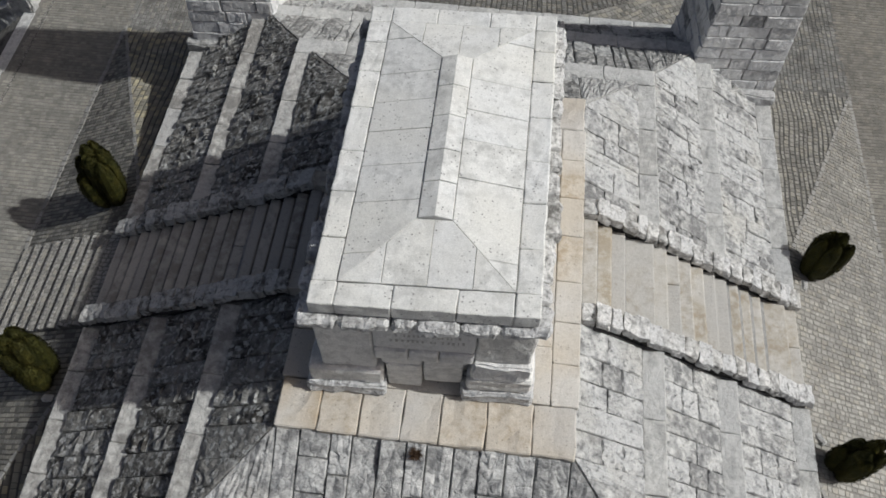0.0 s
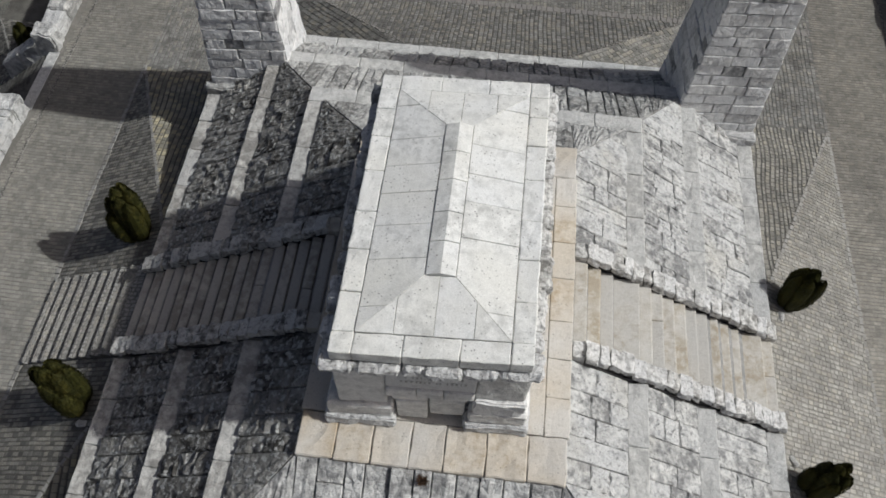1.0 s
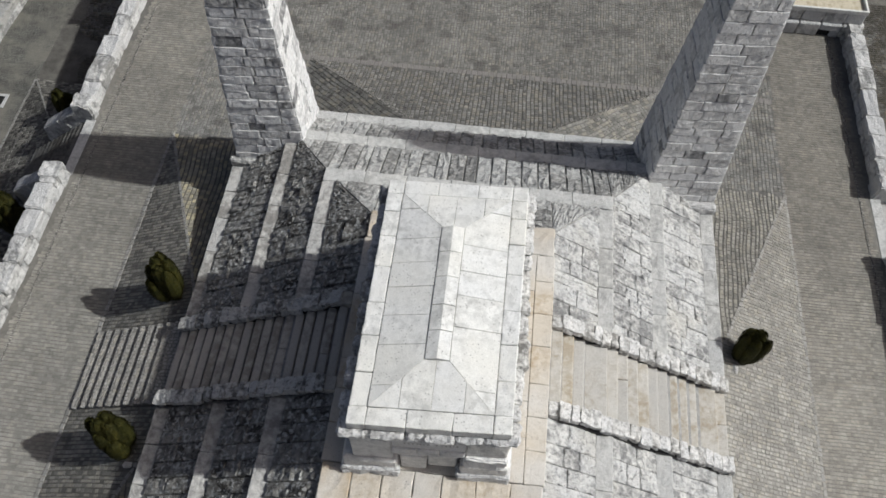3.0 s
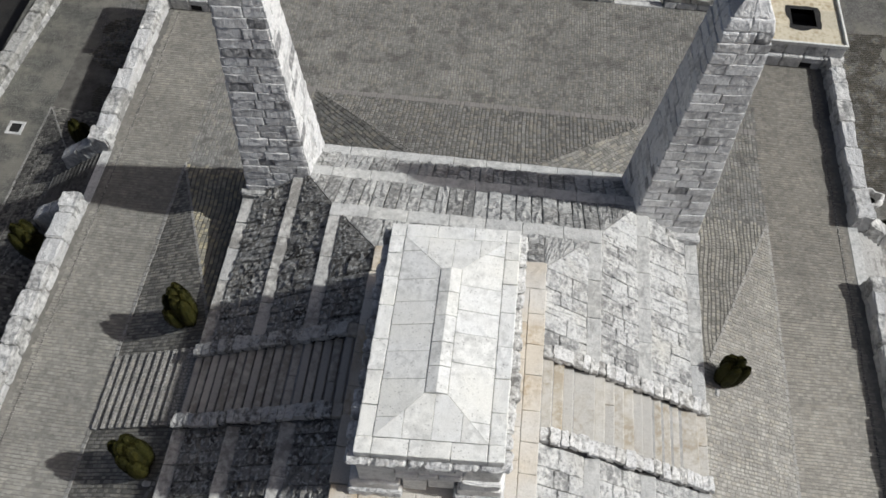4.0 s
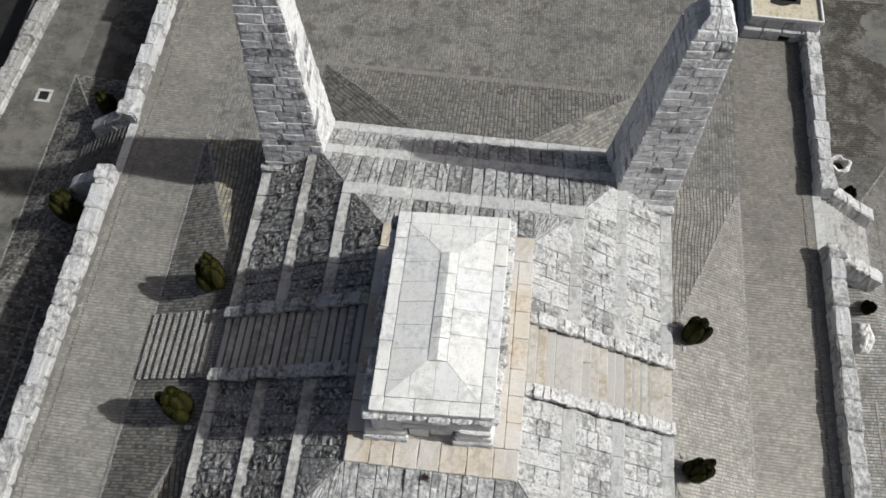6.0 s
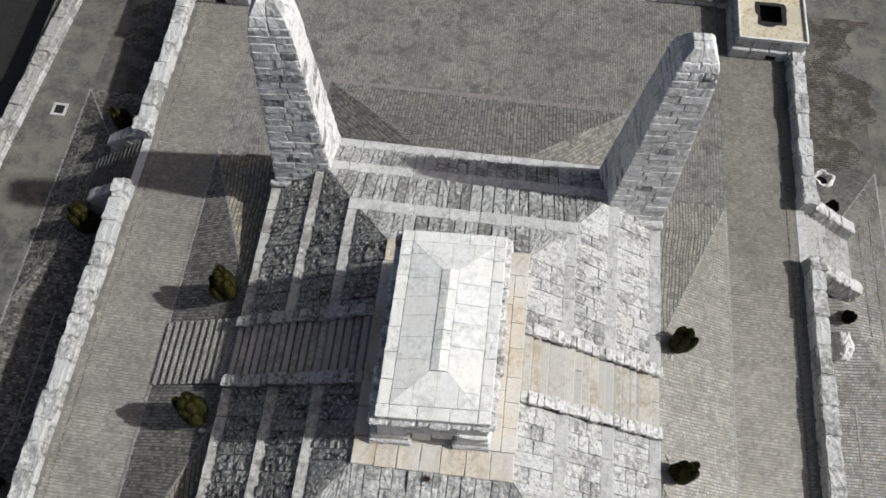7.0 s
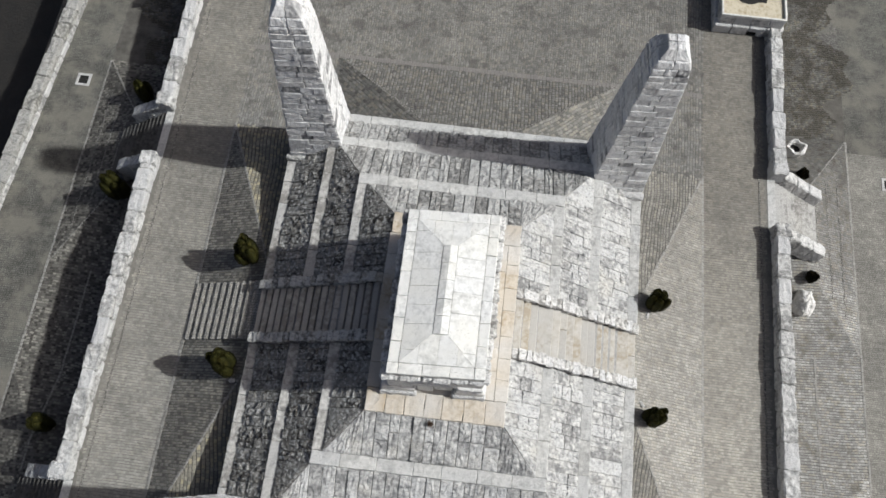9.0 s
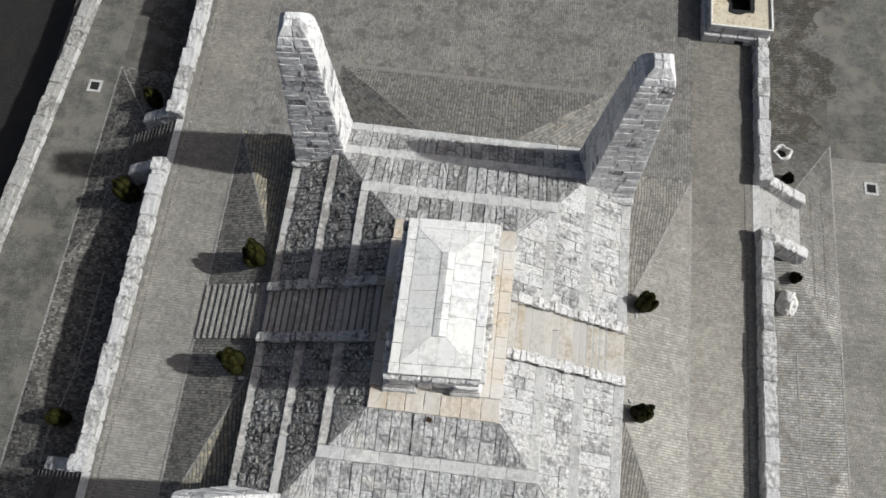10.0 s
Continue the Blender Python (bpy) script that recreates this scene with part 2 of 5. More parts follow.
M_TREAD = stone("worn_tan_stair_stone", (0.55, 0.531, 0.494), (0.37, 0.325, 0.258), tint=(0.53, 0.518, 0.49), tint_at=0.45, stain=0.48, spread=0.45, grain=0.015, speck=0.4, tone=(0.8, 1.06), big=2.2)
# West copy of the treads, with the staircase's shade in its grey
M_TREAD_D = stone("shade_grey_stair_stone", (0.5, 0.477, 0.435), (0.27, 0.255, 0.228), stain=0.48, spread=0.5, grain=0.02, speck=0.45, tone=(0.75, 1.1))
M_ASHLAR = stone("pylon_ashlar", (0.82, 0.817, 0.81), (0.47, 0.47, 0.476), stain=0.42, spread=0.6, grain=0.04, speck=0.6, chip_at=0.56, chips=9.0, tone=(0.8, 1.06), odd=0.9, crack=0.2)
M_WALL = stone("parapet_limestone", (0.64, 0.637, 0.625), (0.26, 0.26, 0.255), stain=0.5, spread=0.4, grain=0.05, speck=0.55, crack=0.15)
M_WHITE = stone("white_boulder_stone", (0.80, 0.79, 0.77), (0.5, 0.49, 0.47), stain=0.35, grain=0.05, speck=0.2)
M_TOMB = stone("pale_tomb_limestone", (0.84, 0.83, 0.805), (0.58, 0.572, 0.552), stain=0.45, spread=0.3, grain=0.03, speck=0.35, chip_at=0.56, crack=0.2)
M_BEDJOINT = plain("grey_bed_mortar", (0.24, 0.238, 0.23), (0.36, 0.355, 0.345), 5.0, bump=0.03)
# Lichen and the undercut's shade, both put into one black
M_SHADY = plain("black_lichen_shade_bed", (0.03, 0.03, 0.028), (0.08, 0.078, 0.072), 6.0, bump=0.03)
M_CUT = plain("weathered_cut_letters", (0.38, 0.37, 0.35), (0.46, 0.45, 0.43), 9.0)
M_CORE = plain("mortar_core", (0.12, 0.12, 0.115), (0.2, 0.195, 0.185), 4.0)
M_SETT_Y = setts("setts_rows_across", (0.22, 0.211, 0.195), (0.36, 0.343, 0.317), (0.1, 0.096, 0.089))
M_LOW = setts("lower_terrace_setts", (0.13, 0.126, 0.118), (0.22, 0.213, 0.2), (0.075, 0.072, 0.067), w=0.11, hgt=0.075, turn=4, moss=(0.19, 0.178, 0.15))
M_LANE = setts("worn_lane_setts", (0.112, 0.112, 0.1), (0.155, 0.152, 0.138), (0.07, 0.069, 0.063), w=0.12, hgt=0.1, patch=(0.65, 1.2), gap=0.014, relief=0.008, moss=(0.19, 0.178, 0.152))
# East lane copy, brighter because sunlight is put into its colour
M_LANE_E = setts("worn_lane_setts_sunny", (0.22, 0.211, 0.19), (0.29, 0.278, 0.25), (0.165, 0.158, 0.142), w=0.12, hgt=0.1, patch=(0.72, 1.2), gap=0.014, relief=0.006)
M_STEP = setts("cobbled_step_tops", (0.27, 0.26, 0.245), (0.36, 0.35, 0.33), (0.16, 0.155, 0.145), w=0.12, hgt=0.11, relief=0.008)
M_WILD = plain("dark_overgrown_slope", (0.018, 0.017, 0.015), (0.03, 0.026, 0.022), 0.8, bump=0.1)
M_FIELD = plain("dry_grey_green_ground", (0.17, 0.167, 0.142), (0.23, 0.215, 0.185), 0.5, bump=0.01)
M_PINK = stone("sandy_pit_floor", (0.6, 0.545, 0.42), (0.36, 0.29, 0.19), stain=0.42, grain=0.006, big=2.5)
M_IRON = plain("dark_cast_iron", (0.02, 0.02, 0.02), (0.035, 0.033, 0.03), 20.0, 0.7, 0.6)
# Soot black; also painted in for the shade inside holes and drains
M_SOOT_HOLE = plain("soot_and_hole_black", (0.008, 0.008, 0.008), (0.015, 0.014, 0.013), 9.0)
M_RUST = plain("dead_brown_tuft", (0.11, 0.06, 0.03), (0.07, 0.04, 0.024), 30.0)
M_BARK = plain("shrub_bark", (0.07, 0.05, 0.035), (0.11, 0.085, 0.06), 20.0)


def leafy(name, c1, c2, c3):
    m, nt, b = nodes_of(name)
    geo = nt.nodes.new("ShaderNodeNewGeometry")
    n = n_noise(nt, geo.outputs["Position"], 4.0, 4, 0.6)
    col = n_mix(nt, geo.outputs["Random Per Island"], c1, c2)
    col = n_mix(nt, n_range(nt, n, 0.45, 0.7), col, c3)
    nt.links.new(col, b.inputs["Base Color"])
    b.inputs["Roughness"].default_value = 0.7
    b.inputs["Specular IOR Level"].default_value = 0.2
    return m


M_LEAF = leafy("conifer_foliage", (0.018, 0.02, 0.006), (0.05, 0.05, 0.012), (0.072, 0.064, 0.014))
M_LEAF_D = leafy("dark_bush_foliage", (0.012, 0.012, 0.006), (0.03, 0.028, 0.012), (0.04, 0.03, 0.014))
M_KERB = stone("pale_kerb_setts", (0.35, 0.341, 0.32), (0.22, 0.214, 0.2), stain=0.48, spread=0.5, grain=0.01)
M_PINKROW = stone("pinkish_sett_strip", (0.255, 0.24, 0.225), (0.2, 0.192, 0.18), stain=0.5, spread=0.5, grain=0.01)

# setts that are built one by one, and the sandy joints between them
# East copies are sunny, west ones shaded: the light is put into these colours
M_S_BANK_E = sett_stones("bank_setts_sunny", (0.255, 0.246, 0.229), (0.39, 0.376, 0.349), (0.37, 0.345, 0.298), graded=(-3.0, 1.06, 7.0, 0.7), odd=0.6, grit=0.003)
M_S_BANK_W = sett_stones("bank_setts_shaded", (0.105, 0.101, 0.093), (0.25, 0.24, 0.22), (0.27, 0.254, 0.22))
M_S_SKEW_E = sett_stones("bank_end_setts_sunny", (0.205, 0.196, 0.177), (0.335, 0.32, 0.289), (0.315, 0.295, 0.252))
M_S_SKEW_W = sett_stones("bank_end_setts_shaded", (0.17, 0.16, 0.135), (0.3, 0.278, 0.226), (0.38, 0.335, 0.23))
M_S_PATH_E = sett_stones("path_setts_sunny", (0.27, 0.255, 0.229), (0.385, 0.363, 0.326), (0.39, 0.36, 0.31), graded=(-3.0, 1.05, 9.5, 0.6), odd=0.6, grit=0.002)
M_S_PATH_W = sett_stones("path_setts_shaded", (0.197, 0.19, 0.174), (0.277, 0.267, 0.245), (0.282, 0.266, 0.234), graded=(-4.0, 1.08, 8.0, 0.9), odd=0.6, grit=0.002)
M_S_LOW_E = sett_stones("terrace_setts_sunny", (0.24, 0.235, 0.225), (0.4, 0.392, 0.375), (0.34, 0.316, 0.272), moss=(0.13, 0.112, 0.082), moss_at=(0.52, 0.66), graded=(4.0, 1.06, 13.0, 0.4))
# West terrace: the retaining wall's shadow is carried on in this dark colour
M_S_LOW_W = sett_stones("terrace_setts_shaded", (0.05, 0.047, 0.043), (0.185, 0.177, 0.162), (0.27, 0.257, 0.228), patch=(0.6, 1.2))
M_S_MOSS = sett_stones("mossy_terrace_setts", (0.09, 0.088, 0.08), (0.22, 0.214, 0.2), (0.2, 0.18, 0.14), patch=(0.6, 1.2), moss=(0.045, 0.039, 0.028), moss_at=(0.44, 0.54))
M_S_FAR = sett_stones("rear_plaza_setts", (0.155, 0.152, 0.144), (0.255, 0.25, 0.237), (0.25, 0.236, 0.208), moss=(0.1, 0.095, 0.088), moss_at=(0.53, 0.62), graded=(9.0, 1.08, 13.0, 0.96), grit=0.004)
M_JOINT_P = plain("pale_sandy_joints", (0.17, 0.161, 0.145), (0.26, 0.247, 0.223), 0.8, bump=0.005)
M_OUTER = stone("weathered_outer_wall", (0.46, 0.455, 0.428), (0.17, 0.168, 0.155), stain=0.54, spread=0.4, grain=0.06, speck=0.6, crack=0.35)
M_S_STEP_W = sett_stones("step_setts_shaded", (0.19, 0.183, 0.17), (0.32, 0.308, 0.286), (0.32, 0.3, 0.262))
M_S_FARBANK = sett_stones("rear_bank_setts", (0.115, 0.112, 0.106), (0.24, 0.234, 0.222), (0.23, 0.213, 0.182))
# Rear bank ends: the west slope's grazing shade is painted as a darker copy
M_S_TRI_W = sett_stones("rear_bank_end_setts_dark", (0.09, 0.087, 0.08), (0.21, 0.204, 0.19), (0.22, 0.203, 0.17))
M_S_TRI_E = sett_stones("rear_bank_end_setts_pale", (0.115, 0.112, 0.104), (0.245, 0.238, 0.221), (0.25, 0.235, 0.2))
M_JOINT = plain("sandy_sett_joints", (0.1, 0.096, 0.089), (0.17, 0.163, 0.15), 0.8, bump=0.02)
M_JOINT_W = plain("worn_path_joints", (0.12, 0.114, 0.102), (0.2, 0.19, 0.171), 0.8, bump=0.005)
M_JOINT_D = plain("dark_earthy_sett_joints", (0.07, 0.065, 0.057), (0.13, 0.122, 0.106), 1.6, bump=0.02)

# ---- builders ----
def mesh_of(name, bm, mat, smooth=False):
    me = bpy.data.meshes.new(name)
    bm.normal_update()
    bm.to_mesh(me)
    bm.free()
    me.materials.append(mat)
    if smooth:
        for p in me.polygons:
            p.use_smooth = True
    return me


def attach(ob, parent):
    ob.parent = parent
    if parent is not None:
        ob.matrix_parent_inverse = Matrix.Translation(parent.location).inverted()
    return ob


def part(name, bm, material, parent, label="", m=None):
    """One mesh object under a thing or a part."""
    ob = new(name, mesh_of(name, bm, material))
    if m is not None:
        ob.matrix_basis = m
    root = parent
    attach(ob, root)
    if label:
        tagged(ob, label)
    return ob


def piece(name, me, m, parent):
    """An object of its own on shared mesh data."""
    ob = new(name, me)
    ob.matrix_basis = m
    return attach(ob, parent)


def thing(name, at, label, category, group="", kind=""):
    e = new(name)
    e.location = at
    e.empty_display_size = 0.3
    return tagged(e, label, category, group, kind)


def block(x0, x1, y0, y1, z0, z1, bev=0.02, rag=0.0, seed=0, split=0):
    """A dressed block with worn, rounded edges."""
    bm = bmesh.new()
    bmesh.ops.create_cube(bm, size=1.0)
    for v in bm.verts:
        v.co = Vector((x0 + (v.co.x + 0.5) * (x1 - x0), y0 + (v.co.y + 0.5) * (y1 - y0), z0 + (v.co.z + 0.5) * (z1 - z0)))
    if split:
        bmesh.ops.bisect_plane(bm, geom=bm.verts[:] + bm.edges[:] + bm.faces[:], plane_co=((x0 + x1) / 2, 0, 0), plane_no=(1, 0, 0))
    if bev:
        bmesh.ops.bevel(bm, geom=[e for e in bm.edges if e.calc_face_angle(0) > 0.1], offset=bev, segments=2, profile=0.6, affect="EDGES")
    if rag:
        off = Vector((seed * 3.17, seed * 1.3, 7.7))
        for v in bm.verts:
            v.co += noise.noise_vector(v.co * 3.0 + off) * rag
    return bm


def hewn(x0, x1, y0, y1, z0, z1, cut=4, rag=0.05, seed=0, rnd=0.06, ring=0.045):
    """A rock-faced block: a subdivided box, rounded and roughened."""
    bm = bmesh.new()
    bmesh.ops.create_cube(bm, size=1.0)
    bmesh.ops.subdivide_edges(bm, edges=bm.edges[:], cuts=cut, use_grid_fill=True)
    c = Vector(((x0 + x1) / 2, (y0 + y1) / 2, (z0 + z1) / 2))
    s = Vector((x1 - x0, y1 - y0, z1 - z0))
    off = Vector((seed * 5.1, seed * 2.3, seed * 0.7))
    inner = 0.5 - 1.0 / (cut + 1)
    for v in bm.verts:
        # the outermost ring of faces is kept narrow, so that wear stays near the edges
        for ax in range(3):
            e = min(ring / s[ax], 0.3)
            if abs(v.co[ax]) < 0.499 and inner > 0:
                v.co[ax] *= (0.5 - e) / inner
        p = Vector((v.co.x * s.x, v.co.y * s.y, v.co.z * s.z))
        k = sum(1 for a in v.co if abs(abs(a) - 0.5) < 1e-4)
        if k >= 2:
            p -= Vector((math.copysign(rnd, p.x) if abs(abs(v.co.x) - 0.5) < 1e-4 else 0, math.copysign(rnd, p.y) if abs(abs(v.co.y) - 0.5) < 1e-4 else 0, math.copysign(rnd, p.z) if abs(abs(v.co.z) - 0.5) < 1e-4 else 0)) * (0.5 if k == 2 else 0.8)
        p += noise.noise_vector(p * 4.5 + off) * rag + noise.noise_vector(p * 11.0 + off) * rag * 0.4
        v.co = c + p
    return bm


def unit_stone(seed, nx, ny, rough, edge, lip=0.1):
    """A stone of unit plan whose face (towards z) bulges and is broken; shared by many pieces."""
    bm = bmesh.new()
    rnd = random.Random(seed)
    top = []
    for j in range(ny):
        row = []
        for i in range(nx):
            u, v = i / (nx - 1) - 0.5, j / (ny - 1) - 0.5
            rim = i in (0, nx - 1) or j in (0, ny - 1)
            z = 1.0 - (edge + rnd.random() * rough * 0.4 if rim else rnd.uniform(-0.5, 0.5) * rough)
            if rim:
                u *= 0.99 - rnd.random() * 0.035
                v *= 0.99 - rnd.random() * 0.035
            else:
                u += rnd.uniform(-0.5, 0.5) * 0.5 / nx
                v += rnd.uniform(-0.5, 0.5) * 0.5 / ny
            row.append(bm.verts.new((u, v, z)))
        top.append(row)
    # the ring next to the edge lies close to it
    for j in range(ny):
        for i in range(nx):
            q = top[j][i].co
            if i in (1, nx - 2) and 0 < i < nx - 1:
                q.x = math.copysign(0.5 - lip, i - (nx - 1) / 2) if nx > 3 else q.x
            if j in (1, ny - 2) and 0 < j < ny - 1:
                q.y = math.copysign(0.5 - lip, j - (ny - 1) / 2) if ny > 3 else q.y
    for j in range(ny - 1):
        for i in range(nx - 1):
            bm.faces.new((top[j][i], top[j][i + 1], top[j + 1][i + 1], top[j + 1][i]))
    ring = top[0][:] + [r[-1] for r in top[1:]] + top[-1][-2::-1] + [r[0] for r in top[-2:0:-1]]
    low = [bm.verts.new((v.co.x * 1.02, v.co.y * 1.02, 0.0)) for v in ring]
    for k in range(len(ring)):
        a, b2 = k, (k + 1) % len(ring)
        bm.faces.new((ring[b2], ring[a], low[a], low[b2]))
    return bm


SOUTHS = [mesh_of("south_piece", unit_stone(170 + i, 6, 8, 0.34, 0.12, 0.06), M_ROCK) for i in range(12)]
ROCKS = [mesh_of("rock_piece", unit_stone(100 + i, 8, 7, 0.44, 0.02, 0.05), M_ROCK) for i in range(14)]
NORTHS = [mesh_of("north_piece", unit_stone(150 + i, 6, 8, 0.5, 0.14, 0.06), M_NORTH) for i in range(12)]
SHADE_LICHENS = [mesh_of("shade_lichen_piece", unit_stone(200 + i, 6, 6, 0.6, 0.12, 0.06), M_LICHEN_SHADE) for i in range(14)]
ASHLARS = [mesh_of("ashlar_piece", unit_stone(300 + i, 6, 5, 0.16, 0.05, 0.05), M_ASHLAR) for i in range(10)]
WALLROCKS = [mesh_of("wall_piece", unit_stone(500 + i, 5, 4, 0.5, 0.35), M_WALL) for i in range(10)]


def frame_matrix(c, u, v, n, su, sv, sn):
    return Matrix(((u.x * su, v.x * sv, n.x * sn, c.x), (u.y * su, v.y * sv, n.y * sn, c.y), (u.z * su, v.z * sv, n.z * sn, c.z), (0, 0, 0, 1)))


def quad_stone(corners, n, thick, seed, rough=0.03):
    """A rough stone over any four corners a, b, c, d of a sloping face."""
    bm = bmesh.new()
    a, b2, c, d = corners
    rnd = random.Random(seed)
    k = 9
    mid = (a + b2 + c + d) / 4
    g = []
    for j in range(k):
        row = []
        for i in range(k):
            s, t = i / (k - 1), j / (k - 1)
            p = (a * (1 - s) + b2 * s) * (1 - t) + (d * (1 - s) + c * s) * t
            amp = rough * min(1.0, ((d * (1 - s) + c * s) - (a * (1 - s) + b2 * s)).length / 0.6)
            rim = i in (0, k - 1) or j in (0, k - 1)
            p = mid + (p - mid) * 0.985
            row.append(bm.verts.new(p + n * (thick * (0.7 if rim else 1.0) + (rnd.uniform(-amp, amp) * 0.4 if rim else rnd.uniform(-amp, amp)))))
        g.append(row)
    for j in range(k - 1):
        for i in range(k - 1):
            bm.faces.new((g[j][i], g[j][i + 1], g[j + 1][i + 1], g[j + 1][i]))
    ring = g[0][:] + [r[-1] for r in g[1:]] + g[-1][-2::-1] + [r[0] for r in g[-2:0:-1]]
    low = [bm.verts.new(v.co - n * (thick + 0.03)) for v in ring]
    for q in range(len(ring)):
        w = (q + 1) % len(ring)
        bm.faces.new((ring[w], ring[q], low[q], low[w]))
    return bm


# ---- large structure ----
PLAT_X, PLAT_Y, PLAT_Z = 2.46, 3.76, 5.0
BASE_X, BASE_Y, BASE_Z = 7.68, 9.5, 2.0
# each tier: top half sizes and height, foot half sizes and height of its rough slope, then the outer edge of its band
TIERS = [
    ((2.42, 3.72, 4.86), (3.76, 5.25, 4.07), (4.18, 5.72, 4.0)),
    ((4.16, 5.70, 3.92), (5.44, 7.40, 3.07), (5.86, 7.82, 3.0)),
    ((5.84, 7.80, 2.92), (7.26, 9.10, 2.07), (7.68, 9.50, 2.0)),
]
STAIR_HALF, CHEEK = 0.95, 0.36
BANK_X, BANK_Y, BANK_TOP, BANK_TIP, BANK_TOP_HALF = 11.0, 13.8, 1.65, 9.4, 1.95
FAR_TIP, FAR_TOP_HALF = 6.8, 1.75
WALL_X, WALL_FAR, LOW_Z = 14.1, 20.6, -3.4
GATE_Y, GATE_HALF = 8.45, 1.25


def bank_height(x, y):
    ax, ay = abs(x), abs(y)
    h = 0.0
    if ax < BANK_X and ay < BANK_TIP:
        h = min((BANK_X - ax) / (BANK_X - 7.6), (BANK_TIP - ay) / (BANK_TIP - BANK_TOP_HALF)) * BANK_TOP
    if ay < BANK_Y and ax < FAR_TIP and ay > 9.3:
        h = max(h, min((BANK_Y - ay) / (BANK_Y - 9.4), (FAR_TIP - ax) / (FAR_TIP - FAR_TOP_HALF)) * BANK_TOP)
    return max(0.0, min(h, BANK_TOP))


# the ground is one sheet: plaza, banks, lower terrace and the land around
ground_mats = [M_JOINT, M_JOINT_D, M_LOW, M_LANE, M_LANE_E, M_WILD, M_FIELD, M_JOINT_P, M_JOINT_W]
JOINT, JOINT_D, LOWS, LANE, LANE_E, WILD, FIELD, JOINT_P, JOINT_W = range(9)
gb = bmesh.new()


def sheet(pts, mat):
    f = gb.faces.new([gb.verts.new(p) for p in pts])
    f.normal_update()
    if f.normal.z < 0:
        f.normal_flip()
    f.material_index = mat


def rect(x0, x1, y0, y1, z, mat):
    sheet([(x0, y0, z), (x1, y0, z), (x1, y1, z), (x0, y1, z)], mat)


for s in (-1, 1):
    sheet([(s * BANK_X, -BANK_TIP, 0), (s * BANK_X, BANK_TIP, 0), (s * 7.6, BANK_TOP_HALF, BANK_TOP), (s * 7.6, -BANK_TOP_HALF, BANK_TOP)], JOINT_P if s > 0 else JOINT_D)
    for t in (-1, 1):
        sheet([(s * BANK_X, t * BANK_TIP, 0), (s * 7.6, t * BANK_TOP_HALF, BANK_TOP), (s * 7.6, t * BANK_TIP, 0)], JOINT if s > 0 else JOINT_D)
        sheet([(s * 7.6, t * 9.4, 0), (s * BANK_X, t * BANK_TIP, 0), (s * BANK_X, t * BANK_Y, 0), (s * FAR_TIP, t * BANK_Y, 0), (s * FAR_TIP, t * 9.4, 0)], JOINT)
    rect(*sorted((s * BANK_X, s * (WALL_X + 0.2))), -BANK_Y, 4.0, 0, JOINT_P if s > 0 else JOINT_W)
    rect(*sorted((s * BANK_X, s * (WALL_X + 0.2))), 4.0, BANK_Y, 0, JOINT_W)
for t in (-1, 1):
    sheet([(-FAR_TIP, t * BANK_Y, 0), (FAR_TIP, t * BANK_Y, 0), (FAR_TOP_HALF, t * 9.4, BANK_TOP), (-FAR_TOP_HALF, t * 9.4, BANK_TOP)], JOINT_D)
    for s in (-1, 1):
        sheet([(s * FAR_TIP, t * BANK_Y, 0), (s * FAR_TOP_HALF, t * 9.4, BANK_TOP), (s * FAR_TIP, t * 9.4, 0)], JOINT)
    rect(-WALL_X - 0.2, WALL_X + 0.2, *sorted((t * BANK_Y, t * (WALL_FAR + 0.3))), 0, JOINT)
rect(-7.6, 7.6, -9.4, 9.4, 0, JOINT)
# the drop at the retaining walls
X1, Y1 = WALL_X + 0.2, WALL_FAR + 0.3
for s in (-1, 1):
    sheet([(s * X1, -Y1, 0), (s * X1, Y1, 0), (s * X1, Y1, LOW_Z), (s * X1, -Y1, LOW_Z)], LOWS)
    sheet([(-X1, s * Y1, 0), (X1, s * Y1, 0), (X1, s * Y1, LOW_Z), (-X1, s * Y1, LOW_Z)], LOWS)
    # lower terrace: sett strip with a bank at each gate, then the lane
    rect(*sorted((s * X1, s * 19.6)), -40, GATE_Y - 22.6, LOW_Z, JOINT if s > 0 else JOINT_D)
    rect(*sorted((s * X1, s * 19.6)), GATE_Y - 11.3, GATE_Y - 5.8, LOW_Z, JOINT if s > 0 else JOINT_D)
    rect(*sorted((s * X1, s * 19.6)), GATE_Y + 5.8, 18.0, LOW_Z, JOINT_D)
    rect(*sorted((s * X1, s * 19.6)), 18.0, 40, LOW_Z, LOWS)
    for gy in (GATE_Y, GATE_Y - 16.9):
        zt = LOW_Z + 1.3
        sheet([(s * 19.6, gy - 5.8, LOW_Z), (s * 19.6, gy + 5.8, LOW_Z), (s * 16.6, gy + 1.7, zt), (s * 16.6, gy - 1.7, zt)], JOINT if s > 0 else JOINT_D)
        sheet([(s * 16.6, gy - 1.7, zt), (s * 16.6, gy + 1.7, zt), (s * X1, gy + 1.7, zt), (s * X1, gy - 1.7, zt)], JOINT if s > 0 else JOINT_D)
        for t in (-1, 1):
            sheet([(s * 19.6, gy + t * 5.8, LOW_Z), (s * 16.6, gy + t * 1.7, zt), (s * X1, gy + t * 1.7, zt), (s * X1, gy + t * 5.8, LOW_Z)], JOINT if s > 0 else JOINT_D)
rect(19.6, 24.2, -40, 13.6, LOW_Z, LANE_E)
rect(19.6, 24.2, 13.6, 40, LOW_Z, LANE)
rect(-23.3, -19.6, -40, 40, LOW_Z, LANE)
rect(24.2, 60, -40, 40, LOW_Z, FIELD)
